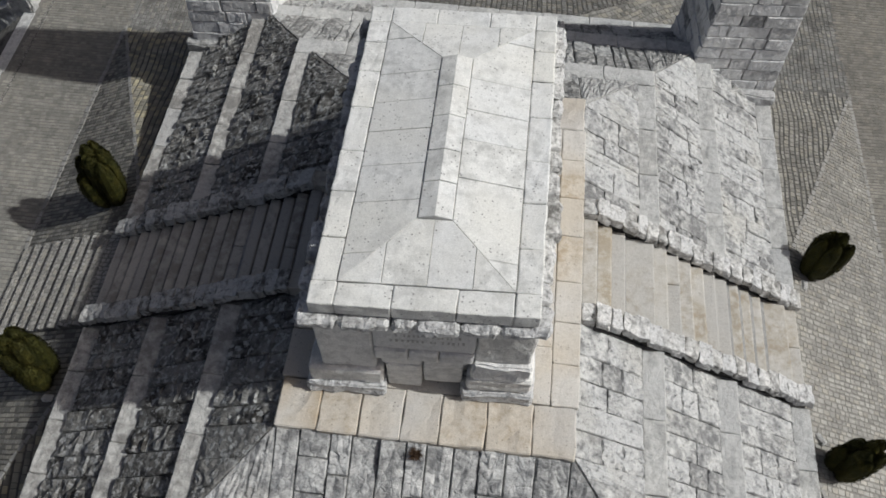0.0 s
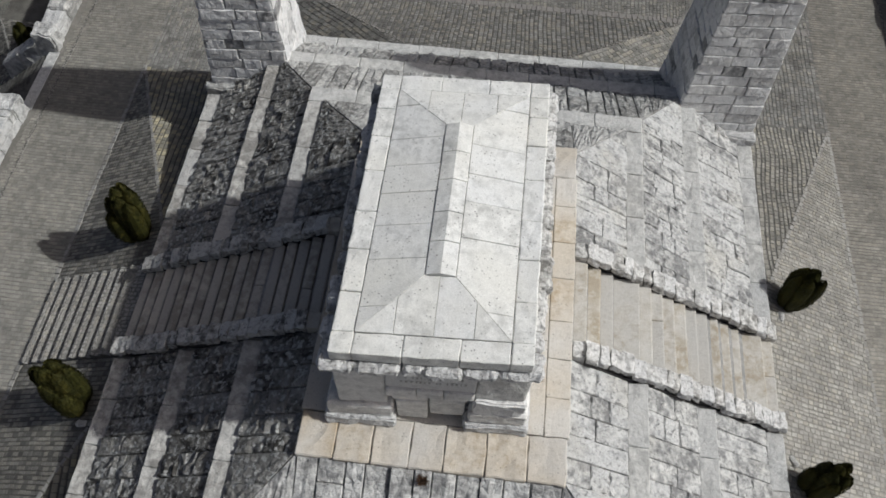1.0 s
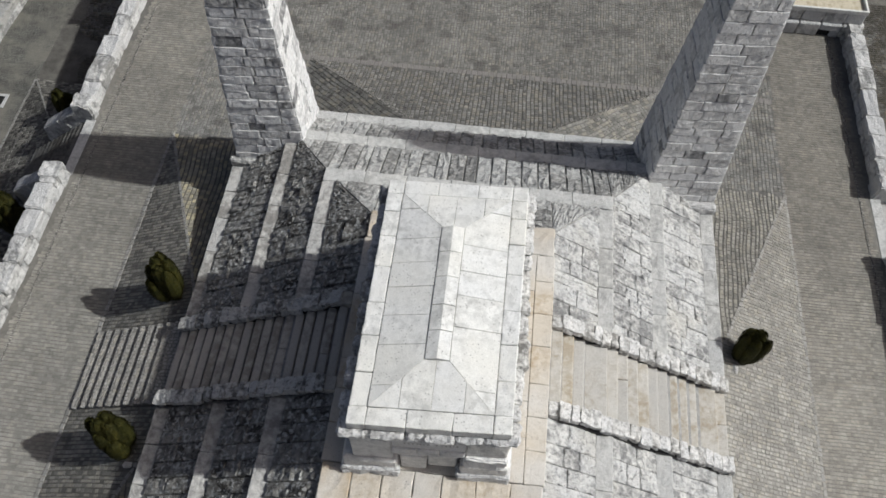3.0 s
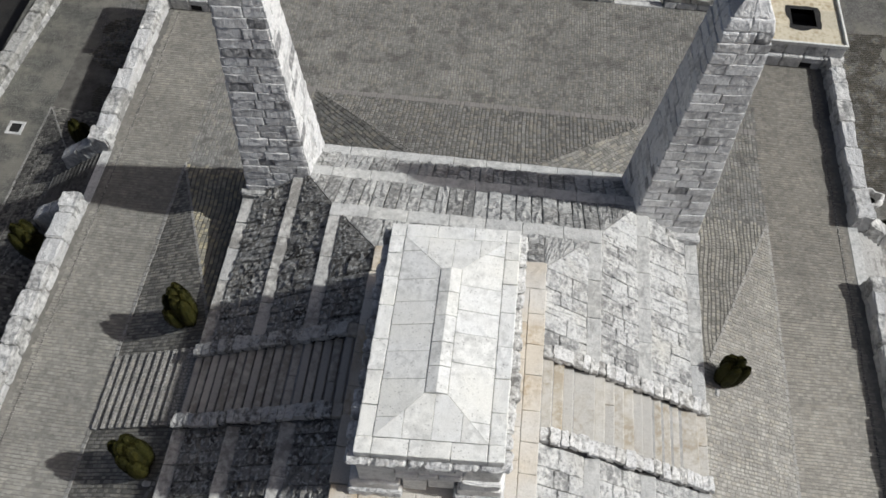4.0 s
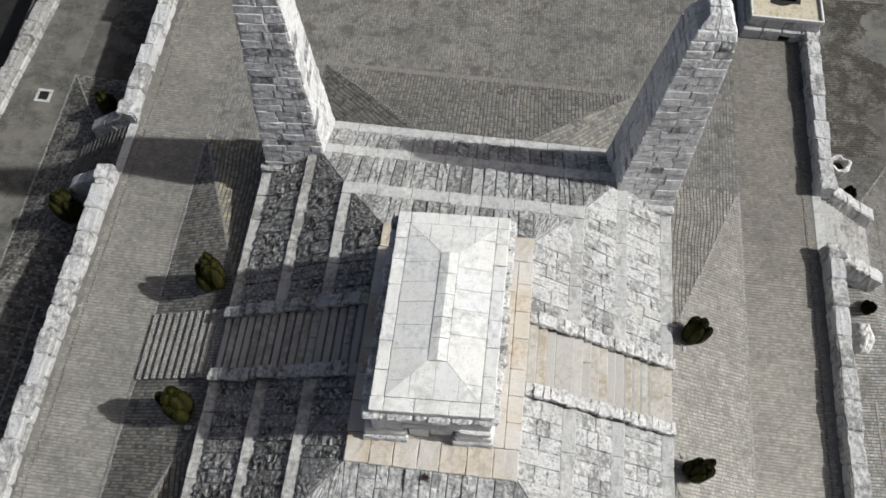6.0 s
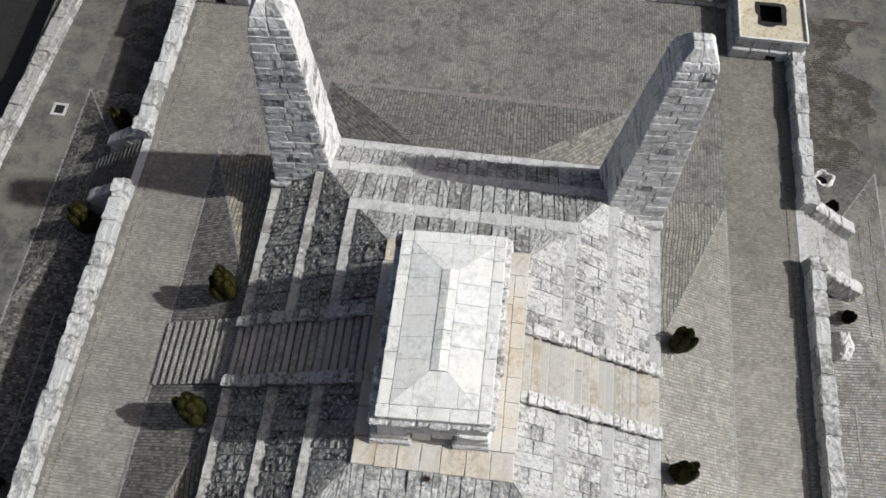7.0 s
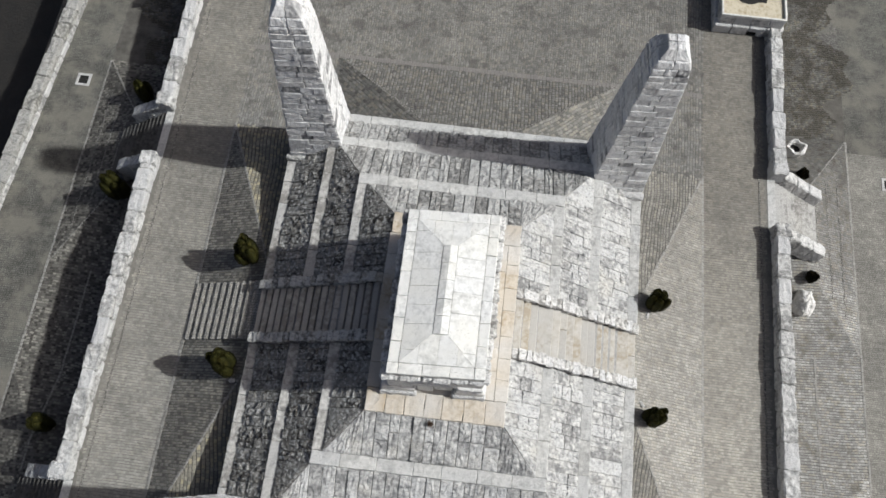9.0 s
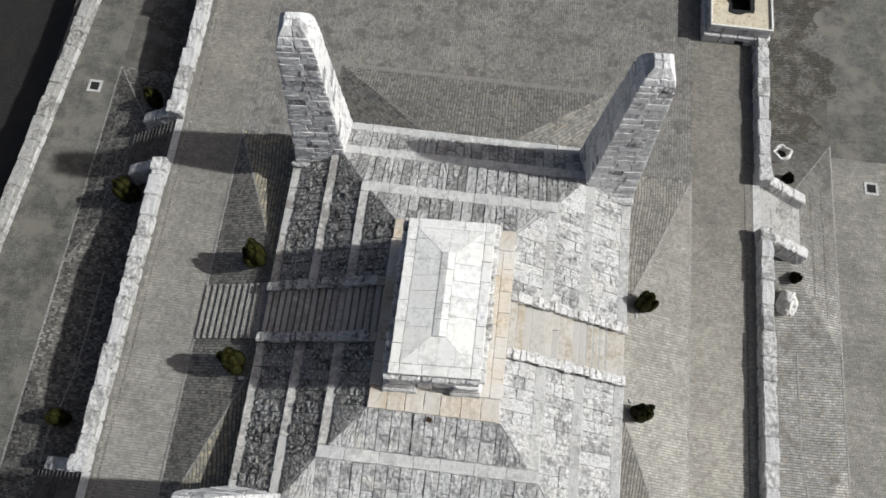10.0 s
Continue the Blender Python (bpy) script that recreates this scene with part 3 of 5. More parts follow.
for t in (-1, 1):
    rect(-X1, X1, *sorted((t * Y1, t * 40)), LOW_Z, LOWS)
sheet([(-23.3, -40, LOW_Z), (-23.3, 40, LOW_Z), (-23.6, 40, LOW_Z - 2.5), (-23.6, -40, LOW_Z - 2.5)], WILD)
sheet([(-23.6, -40, LOW_Z - 2.5), (-23.6, 40, LOW_Z - 2.5), (-60, 40, LOW_Z - 14), (-60, -40, LOW_Z - 14)], WILD)
B = 900
sheet([(60, -40, LOW_Z), (60, 40, LOW_Z), (B, B, LOW_Z - 20), (B, -B, LOW_Z - 20)], FIELD)
sheet([(-60, 40, LOW_Z - 14), (-60, -40, LOW_Z - 14), (-B, -B, LOW_Z - 60), (-B, B, LOW_Z - 60)], WILD)
for t in (-1, 1):
    sheet([(60, t * 40, LOW_Z), (-23.3, t * 40, LOW_Z), (-B, t * B, LOW_Z - 60), (B, t * B, LOW_Z - 20)], FIELD)
    sheet([(-23.3, t * 40, LOW_Z), (-23.6, t * 40, LOW_Z - 2.5), (-60, t * 40, LOW_Z - 14), (-B, t * B, LOW_Z - 60)], WILD)
gme = bpy.data.meshes.new("ground")
gb.to_mesh(gme)
gb.free()
for m in ground_mats:
    gme.materials.append(m)
ground = tagged(new("ground", gme), "grey cobbled plaza with sloping cobbled banks and lower terrace", "ground", kind="structure")


# ---- podium ----
def ring_faces(bm, a, b2):
    """The four sloping faces between two rectangles (half x, half y, z)."""
    def corners(q):
        return [Vector((sx * q[0], sy * q[1], q[2])) for sx, sy in ((1, -1), (1, 1), (-1, 1), (-1, -1))]
    ca, cb = corners(a), corners(b2)
    for i in range(4):
        j = (i + 1) % 4
        bm.faces.new([bm.verts.new(p) for p in (cb[i], cb[j], ca[j], ca[i])])


pb = bmesh.new()
prev = (PLAT_X - 0.1, PLAT_Y - 0.1, PLAT_Z - 0.1)
pb.faces.new([pb.verts.new((sx * prev[0], sy * prev[1], prev[2])) for sx, sy in ((-1, -1), (1, -1), (1, 1), (-1, 1))])
for top, foot, edge in TIERS:
    ring_faces(pb, prev, top)
    foot_in = (foot[0] - 0.02, foot[1] - 0.02, foot[2] - 0.03)
    ring_faces(pb, top, foot_in)
    edge_in = (edge[0] - 0.05, edge[1] - 0.05, edge[2] - 0.05)
    ring_faces(pb, foot_in, edge_in)
    prev = edge_in
ring_faces(pb, prev, (BASE_X - 0.05, BASE_Y - 0.05, -0.15))
podium = tagged(new("podium", mesh_of("podium", pb, M_BEDJOINT)), "stepped stone podium of rough limestone tiers and smooth bands", "podium", kind="structure")

# platform paving: honey slabs round the tomb, each a piece
def slab_row(parent, name, along, x0, x1, y0, y1, z0, z1, n, mat, seed, bev=0.02, rag=0.012):
    rnd = random.Random(seed)
    a0, a1 = (x0, x1) if along == "x" else (y0, y1)
    w = [rnd.uniform(0.85, 1.15) for _ in range(n)]
    k = (a1 - a0) / sum(w)
    p = a0
    for i in range(n):
        q = p + w[i] * k
        g = 0.003
        dz = rnd.uniform(-0.006, 0.006)
        if along == "x":
            bm = hewn(p + g, q - g, y0, y1, z0, z1 + dz, 5, rag, seed + i, bev * 0.7, 0.022)
        else:
            bm = hewn(x0, x1, p + g, q - g, z0, z1 + dz, 5, rag, seed + i, bev * 0.7, 0.022)
        part(name, bm, mat, parent)
        p = q


platform = thing("platform", (0, 0, PLAT_Z - 0.2), "honey-coloured stone slab platform round the tomb", "platform", kind="structure")
part("slab", block(-1.3, 1.3, -2.945, 2.945, PLAT_Z - 0.2, PLAT_Z - 0.008, 0.01), M_TAN, platform)
for t in (-1, 1):
    slab_row(platform, "slab", "x", -PLAT_X, PLAT_X, *sorted((t * 2.95, t * (PLAT_Y + 0.04))), PLAT_Z - 0.2, PLAT_Z, 7, M_TAN, 11 + t, 0.035, 0.026)
for s in (-1, 1):
    slab_row(platform, "slab", "y", *sorted((s * 2.02, s * (PLAT_X + 0.03))), -2.94, 2.94, PLAT_Z - 0.2, PLAT_Z - 0.004, 7, M_TAN, 31 + s, 0.02, 0.012)
    slab_row(platform, "slab", "y", *sorted((s * 1.3, s * 2.01)), -2.94, 2.94, PLAT_Z - 0.2, PLAT_Z, 6, M_TAN, 41 + s, 0.012, 0.006)

# smooth bands: a course of dressed slabs on each tier
STAIR_GAP = STAIR_HALF + CHEEK
for k, (top, foot, edge) in enumerate(TIERS):
    band = thing("stone_band", (0, 0, edge[2]), "pale dressed stone ledge course on the podium", "ledge", "podium ledges", "structure")
    zt, th = edge[2] + 0.06, 0.16 if k < 2 else 0.3
    for t in (-1, 1):
        slab_row(band, "slab", "x", -edge[0], edge[0], *sorted((t * foot[1], t * edge[1])), zt - th, zt, int(edge[0] * 2 / 1.15), M_BAND, 60 + k * 7 + t, 0.025, 0.018)
    for s in (-1, 1):
        for t in (-1, 1):
            y0, y1 = sorted((t * STAIR_GAP, t * (foot[1] - 0.004)))
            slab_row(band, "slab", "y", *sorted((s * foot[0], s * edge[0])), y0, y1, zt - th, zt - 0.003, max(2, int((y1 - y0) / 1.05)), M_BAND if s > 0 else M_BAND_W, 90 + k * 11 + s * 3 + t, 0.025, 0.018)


# side stairs
def staircase(s):
    st = thing("staircase", (s * 5.0, 0, BASE_Z), "worn tan stone staircase up the podium side" if s > 0 else "dark shaded stone staircase up the podium side", "staircase", "podium staircases")
    n = 17
    run = (BASE_X - 0.1 - PLAT_X) / n
    widths = [1, 1, 1, 2] + [1] * (n - 8) + [2, 1] if s > 0 else [1] * n
    rise = (PLAT_Z - BASE_Z) / (len(widths) + 0.5)
    rnd = random.Random(7 + s)
    for i, wide in enumerate(widths):
        before = sum(widths[:i])
        xa, xb = PLAT_X + (0.048 if s > 0 else 0.11) + before * run, PLAT_X + 0.035 + (before + wide) * run
        z = PLAT_Z - (i + 1) * rise
        cut = rnd.choice((0, 0, -0.3, 0.25, 0.5))
        spans = [(-STAIR_HALF - 0.02, cut), (cut, STAIR_HALF + 0.02)] if rnd.random() < 0.2 else [(-STAIR_HALF - 0.02, STAIR_HALF + 0.02)]
        for y0, y1 in spans:
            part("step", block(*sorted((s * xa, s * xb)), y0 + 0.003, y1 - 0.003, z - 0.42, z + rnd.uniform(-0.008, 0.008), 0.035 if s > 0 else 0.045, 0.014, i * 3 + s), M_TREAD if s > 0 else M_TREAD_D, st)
    for t in (-1, 1):
        # added bed whose black holds the shade below the cheek stones
        y0, y1 = sorted((t * (STAIR_HALF + 0.05), t * (STAIR_HALF + CHEEK - 0.07)))
        drop = (PLAT_Z - BASE_Z) / (BASE_X - PLAT_X)
        base = block(*sorted((s * (PLAT_X + 0.3), s * (BASE_X - 0.04))), y0, y1, PLAT_Z - 0.7, PLAT_Z + 0.11, 0)
        for v in base.verts:
            v.co.z -= (abs(v.co.x) - PLAT_X) * drop
        cheek = part("cheek", base, M_SHADY, st, "dark bed under the cheek stones, black with lichen and shade")
        p = PLAT_X + 0.3
        i = 0
        while p < BASE_X - 0.05:
            w = rnd.uniform(0.2, 0.33)
            q = min(p + w, BASE_X + 0.02)
            if BASE_X - q < 0.12:
                q = BASE_X + 0.02
            f = ((p + q) / 2 - PLAT_X) / (BASE_X - PLAT_X)
            z = PLAT_Z + 0.25 - f * (PLAT_Z - BASE_Z) + rnd.uniform(-0.02, 0.03)
            ya = t * (STAIR_HALF - 0.02 + rnd.uniform(-0.03, 0.02))
            yb = t * (STAIR_HALF + CHEEK + rnd.uniform(-0.03, 0.04))
            bm = hewn(*sorted((s * p, s * (q - 0.006))), *sorted((ya, yb)), z - 0.24, z, 6, 0.05, i + 40 * t + 7 * s, 0.012, 0.03)
            for v in bm.verts:
                v.co.z -= (abs(v.co.x) - (p + q) / 2) * 0.45
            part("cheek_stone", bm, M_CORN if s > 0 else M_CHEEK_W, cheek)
            p = q
            i += 1
    for t in (-1, 1):
        y0, y1 = sorted((t * STAIR_HALF, t * (STAIR_HALF + CHEEK)))
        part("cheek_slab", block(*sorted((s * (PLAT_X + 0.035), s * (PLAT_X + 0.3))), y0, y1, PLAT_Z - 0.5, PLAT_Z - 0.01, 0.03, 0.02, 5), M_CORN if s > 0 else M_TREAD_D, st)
    return st


for s in (-1, 1):
    staircase(s)


# cobbled steps rising over the shaded bank to the staircase
def bank_steps():
    st = thing("bank_steps", (-9.5, 0, 0), "nine low cobbled steps climbing the bank to the staircase", "steps")
    n, x0, x1 = 9, 10.9, 8.05
    for i in range(n):
        a = x0 + (x1 - x0) * i / n
        b2 = x0 + (x1 - x0) * (i + 1) / n
        z = (i + 1) * 0.163 + 0.02
        part("step", hewn(-a, 0.02 - b2, -1.08, 1.42, z - 0.45, z, 2, 0.012, i - 1, 0.012), M_STEP, st)
    part("landing", block(-8.05, -7.66, -1.08, 1.42, 1.2, 1.66, 0.02, 0.01, 2), M_STEP, st)


bank_steps()


# ---- tomb ----
tomb = thing("tomb", (0, 0, PLAT_Z), "pale limestone sarcophagus-shaped tomb with a hipped slab roof", "tomb")
EAVE_X, EAVE_Y, EAVE_Z, RIDGE_Z = 1.57, 2.84, 8.04, 8.25
RIDGE_HALF, RIDGE_W = 1.53, 0.245
rt = random.Random(21)
part("core", block(-1.35, 1.35, -2.55, 2.55, PLAT_Z - 0.05, 7.6, 0.0), M_TOMB, tomb)
for sx in (-1, 1):
    for sy in (-1, 1):
        x0, x1 = sorted((sx * 0.76, sx * 1.62))
        y0, y1 = sorted((sy * 2.0, sy * 2.8))
        if sx > 0:
            # this pier is of two blocks, the lower one rough and bulging forward
            pier = part("pier", hewn(x0, x1, y0, y1, PLAT_Z + 1.3, 7.45, 5, 0.025, sx + 9 * sy, 0.03), M_TOMB, tomb)
            part("pier_block", hewn(x0 - 0.03, x1 + 0.02, *sorted((sy * 2.0, sy * 2.88)), PLAT_Z + 0.75, PLAT_Z + 1.31, 6, 0.055, 4 + sy, 0.07), M_TOMB, pier)
        else:
            pier = part("pier", hewn(x0, x1, y0, y1, PLAT_Z + 0.78, 7.45, 5, 0.022, sx + 9 * sy, 0.03), M_TOMB, tomb)
        b0, b1 = (0.6, 1.78) if sx > 0 else (-1.92, -0.62)
        part("pier_base", hewn(b0, b1, *sorted((sy * 1.95, sy * 2.97)), PLAT_Z, PLAT_Z + 0.31, 7, 0.04, sx + 3 * sy, 0.05), M_CORN, pier)
        part("pier_course", hewn(b0 + 0.07, b1 - 0.05, *sorted((sy * 1.98, sy * 2.88)), PLAT_Z + 0.3, PLAT_Z + 0.77, 6, 0.03, sx + 5 * sy, 0.04), M_TOMB, pier)
lintels = {}
END_BLOCKS = (
    (-0.62, -0.06, 2.77, 5.0, 5.86), (-0.03, 0.6, 2.73, 5.16, 5.86),
    (-0.68, -0.04, 2.75, 5.86, 6.24), (-0.03, 0.62, 2.75, 5.86, 6.24),
    (-0.76, -0.24, 2.84, 6.25, 6.58), (-0.23, 0.22, 2.84, 6.25, 6.58), (0.23, 0.75, 2.84, 6.25, 6.58),
    (-0.76, 0.76, 2.8, 6.59, 7.45),
)
for sy in (-1, 1):
    for i, (x0, x1, dy, z0, z1) in enumerate(END_BLOCKS):
        y0, y1 = sorted((sy * (dy - 0.4), sy * dy))
        lintels[sy] = part("lintel" if i == 7 else "wall_block", hewn(x0, x1, y0, y1, z0, z1, 4, 0.014, i, 0.022), M_TOMB, tomb)
for sx in (-1, 1):
    p = -1.98
    i = 0
    while p < 1.97:
        q = min(1.99, p + rt.uniform(0.6, 1.0))
        for z0, z1 in ((5.0, 5.6), (5.61, 6.4), (6.41, 7.45)):
            part("wall_block", hewn(*sorted((sx * 1.1, sx * 1.5)), p, q - 0.01, z0, z1, 2, 0.03, i + z0, 0.03), M_TOMB, tomb)
        p = q
        i += 1


def cornice(parent, hx, hy, z0, z1, depth, wlo, whi, mat, seed):
    rnd = random.Random(seed)
    for sy in (-1, 1):
        p = -hx
        while p < hx - 0.05:
            q = p + rnd.uniform(wlo, whi)
            if hx - q < wlo:
                q = hx
            y0, y1 = sorted((sy * (hy - depth), sy * (hy + rnd.uniform(-0.03, 0.03))))
            part("cornice_stone", hewn(p + 0.004, q - 0.004, y0, y1, z0, z1, 7, 0.045, rnd.random() * 90, 0.06, 0.06), mat, parent)
            p = q
    for sx in (-1, 1):
        p = -hy + depth
        while p < hy - depth - 0.02:
            q = p + rnd.uniform(wlo, whi)
            if hy - depth - q < wlo:
                q = hy - depth
            x0, x1 = sorted((sx * (hx - depth), sx * (hx + rnd.uniform(-0.04, 0.04))))
            part("cornice_stone", hewn(x0, x1, p + 0.006, q - 0.006, z0, z1, 7, 0.045, rnd.random() * 90, 0.07, 0.06), mat, parent)
            p = q


cornice(tomb, 1.78, 2.95, 7.46, 7.72, 0.5, 0.35, 0.75, M_CORN, 5)
# eaves course of smooth slabs
roof = part("roof", block(-EAVE_X + 0.36, EAVE_X - 0.36, -EAVE_Y + 0.36, EAVE_Y - 0.36, 7.6, EAVE_Z - 0.02, 0.0), M_BEDJOINT, tomb, "pale hipped roof of large limestone slabs")
ez0, ez1 = 7.75, EAVE_Z
for sy in (-1, 1):
    xs = [-EAVE_X, -EAVE_X + 0.36, -0.44, 0.44, EAVE_X - 0.36, EAVE_X]
    for i in range(5):
        y0, y1 = sorted((sy * (EAVE_Y - 0.36), sy * EAVE_Y))
        part("eaves_slab", hewn(xs[i] + 0.002, xs[i + 1] - 0.002, y0, y1, ez0, ez1 + rt.uniform(-0.006, 0.006), 7, 0.012, i + sy, 0.012, 0.02), M_ROOF, roof)
for sx in (-1, 1):
    ys = [-EAVE_Y + 0.36, -1.78, -1.0, -0.25, 0.6, 1.35, 2.0, EAVE_Y - 0.36]
    for i in range(7):
        x0, x1 = sorted((sx * (EAVE_X - 0.36), sx * EAVE_X))
        part("eaves_slab", hewn(x0, x1, ys[i] + 0.003, ys[i + 1] - 0.003, ez0, ez1 + rt.uniform(-0.006, 0.006), 6, 0.014, i + 9 * sx, 0.016, 0.025), M_ROOF, roof)


def roof_panel(pts, lift=0.0, thick=0.14, gap=0.0035):
    """A roof slab over three or four corners, with worn edges."""
    bm = bmesh.new()
    c = sum(pts, Vector()) / len(pts)
    n = (pts[1] - pts[0]).cross(pts[2] - pts[0]).normalized()
    if n.z < 0:
        n = -n
        pts = pts[::-1]
    inn = []
    for p in pts:
        d = c - p
        inn.append(p + d.normalized() * gap * 1.3)
    top2 = [p + (c - p).normalized() * 0.01 + n * lift for p in inn]
    rim = [p - n * (0.01 - lift) for p in inn]
    low = [p - n * thick for p in inn]
    vt, vr, vl = ([bm.verts.new(p) for p in q] for q in (top2, rim, low))
    bm.faces.new(vt)
    for i in range(len(pts)):
        j = (i + 1) % len(pts)
        bm.faces.new((vr[i], vr[j], vt[j], vt[i]))
        bm.faces.new((vl[i], vl[j], vr[j], vr[i]))
    return bm


# the hipped roof: straight panels on the long sides, hip panels at the ends, a ridge course
IX, IY = EAVE_X - 0.36, EAVE_Y - 0.36
def roof_z(x, y):
    """Height of the smooth roof above a place."""
    fx = (IX - abs(x)) / (IX - RIDGE_W)
    fy = (IY - abs(y)) / (IY - RIDGE_HALF)
    return EAVE_Z + 0.01 + (RIDGE_Z - EAVE_Z) * max(0.0, min(1.0, fx, fy))


def rp(x, y):
    return Vector((x, y, roof_z(x, y)))


def hip_x(y):
    """Where the hip line lies at y along the roof."""
    return RIDGE_W + (abs(y) - RIDGE_HALF) / (IY - RIDGE_HALF) * (IX - RIDGE_W)


for sx, cuts in ((-1, [-1.2, -0.55, 0.1, 0.68, 1.27]), (1, [-0.78, -0.07, 0.5, 1.13])):
    for a, b2 in zip(cuts, cuts[1:]):
        part("roof_slab", roof_panel([rp(sx * RIDGE_W, a), rp(sx * RIDGE_W, b2), rp(sx * IX, b2), rp(sx * IX, a)], rt.uniform(-0.004, 0.004)), M_ROOF, roof)
    # the outermost slabs run past the ridge to the hips, with a small triangle at each corner
    for sy, c in ((-1, cuts[0]), (1, cuts[-1])):
        yj = sy * 2.05
        xj = sx * hip_x(yj)
        part("roof_slab", roof_panel([rp(sx * RIDGE_W, c), rp(sx * RIDGE_W, sy * RIDGE_HALF), rp(xj, yj), rp(sx * IX, yj), rp(sx * IX, c)], 0.0), M_ROOF, roof)
        part("hip_slab", roof_panel([rp(xj, yj), rp(sx * IX, sy * IY), rp(sx * IX, yj)], 0.003), M_ROOF, roof)
for sy in (-1, 1):
    yh = sy * IY
    xm = 0.62
    fm = (IX - xm) / (IX - RIDGE_W)
    ym = sy * (IY - fm * (IY - RIDGE_HALF))
    for sx in (-1, 1):
        part("hip_slab", roof_panel([rp(0, sy * RIDGE_HALF), rp(sx * RIDGE_W, sy * RIDGE_HALF), Vector((sx * xm, ym, rp(sx * xm, ym).z)), rp(sx * xm, yh), rp(0, yh)], rt.uniform(-0.003, 0.003)), M_ROOF, roof)
        part("hip_slab", roof_panel([Vector((sx * xm, ym, rp(sx * xm, ym).z)), rp(sx * IX, yh), rp(sx * xm, yh)], 0.004), M_ROOF, roof)
rcuts = [-RIDGE_HALF, -0.92, -0.35, 0.3, 0.9, RIDGE_HALF]
for i in range(5):
    bm = block(-RIDGE_W + 0.004, RIDGE_W - 0.004, rcuts[i] + 0.004, rcuts[i + 1] - 0.004, RIDGE_Z - 0.1, RIDGE_Z + 0.028, 0.016, 0.006, i, 4)
    for v in bm.verts:
        if v.co.z > RIDGE_Z - 0.02:
            v.co.z += 0.075 - 0.075 * min(1, abs(v.co.x) / RIDGE_W)
    part("ridge_slab", bm, M_ROOF, roof)
# worn inscription on the end lintels: short dark strokes
for sy in (-1, 1):
    y = sy * 2.812
    for row, (z, x0, x1, hgt) in enumerate(((7.12, -0.42, 0.5, 0.08), (6.93, -0.5, 0.56, 0.07))):
        x = x0
        while x < x1:
            w = rt.uniform(0.018, 0.04)
            part("inscription_stroke", block(x, x + w, *sorted((y, y - sy * 0.03)), z - hgt / 2, z + hgt / 2, 0), M_CUT, lintels[sy])
            x += w + (0.09 if rt.random() < 0.15 else rt.uniform(0.03, 0.05))
# the tomb stands a little off the middle of its platform, and its ends run slightly askew
for ob in tomb.children_recursive:
    for v in ob.data.vertices:
        v.co.y += 0.045 * v.co.x
tomb.location = (-0.08, -0.095, PLAT_Z)


# ---- corner pylons ----
PYL = (6.45, 8.25)
def pylon_half(z):
    return 1.16 - (z - 2.0) / 8.2 * 0.5


def pylon_build():
    px, py = PYL
    py_ob = thing("pylon", (px, py, 0), "tall tapering corner pylon of coursed grey-white ashlar blocks", "pylon", "corner pylons")
    rnd = random.Random(77)
    zt = 10.2
    core = bmesh.new()
    lo, hi = pylon_half(0.0) - 0.06, pylon_half(zt) - 0.06
    vs = [core.verts.new((px + sx * h, py + sy * h, z)) for z, h in ((-0.1, lo), (zt, hi)) for sx, sy in ((-1, -1), (1, -1), (1, 1), (-1, 1))]
    for i in range(4):
        j = (i + 1) % 4
        core.faces.new((vs[i], vs[j], vs[4 + j], vs[4 + i]))
    core.faces.new(vs[4:])
    part("core", core, M_CORE, py_ob)
    z = 1.2
    lean = 0.5 / 8.2
    while z < zt - 0.1:
        hgt = rnd.uniform(0.29, 0.37)
        if zt - z - hgt < 0.2:
            hgt = zt - z
        h = pylon_half(z + hgt / 2)
        for side in range(4):
            ang = side * math.pi / 2
            n = Vector((math.sin(ang), -math.cos(ang), lean)).normalized()
            u = Vector((math.cos(ang), math.sin(ang), 0))
            v = n.cross(u)
            full = h + (0.02 if side % 2 == 0 else -0.02)
            p = -full
            while p < full - 0.01:
                w = rnd.uniform(0.45, 1.0)
                q = p + w
                if full - q < 0.3:
                    q = full
                c = Vector((px, py, z + hgt / 2)) + u * ((p + q) / 2) + Vector((math.sin(ang), -math.cos(ang), 0)) * (h - 0.1)
                piece("ashlar_block", rnd.choice(ASHLARS), frame_matrix(c, u, v, n, (q - p) * 0.985, hgt * 0.965, 0.12 + rnd.uniform(-0.016, 0.022)), py_ob)
                p = q
        z += hgt
    # the cap: three rough courses drawn in to a blunt top
    h0 = pylon_half(zt) + 0.005
    for z2, z3, k0, k1, cutn in ((zt, zt + 0.33, 1.0, 0.97, 3), (zt + 0.33, zt + 0.68, 0.96, 0.82, 2), (zt + 0.68, zt + 1.06, 0.8, 0.44, 2)):
        for i in range(cutn):
            for j in range(min(cutn, 2)):
                ya, yb = (-1 + 2 * j / min(cutn, 2)) * h0, (-1 + 2 * (j + 1) / min(cutn, 2)) * h0
                bm = hewn((-1 + 2 * i / cutn) * h0, (-1 + 2 * (i + 1) / cutn) * h0 - 0.01, ya, yb - 0.01, z2, z3, 5, 0.03, i + 5 * j + z2, 0.03, 0.05)
                for v in bm.verts:
                    f = (v.co.z - z2) / (z3 - z2)
                    k = k0 + (k1 - k0) * f
                    v.co = Vector((px + v.co.x * k, py + v.co.y * k, v.co.z))
                part("cap_stone", bm, M_ASHLAR, py_ob)
    return py_ob


first_pylon = pylon_build()
copy_thing(first_pylon, pose(-PYL[0], PYL[1], 0, 0, 0, 95))
copy_thing(first_pylon, pose(-PYL[0], -PYL[1], 0, 0, 0, 180))
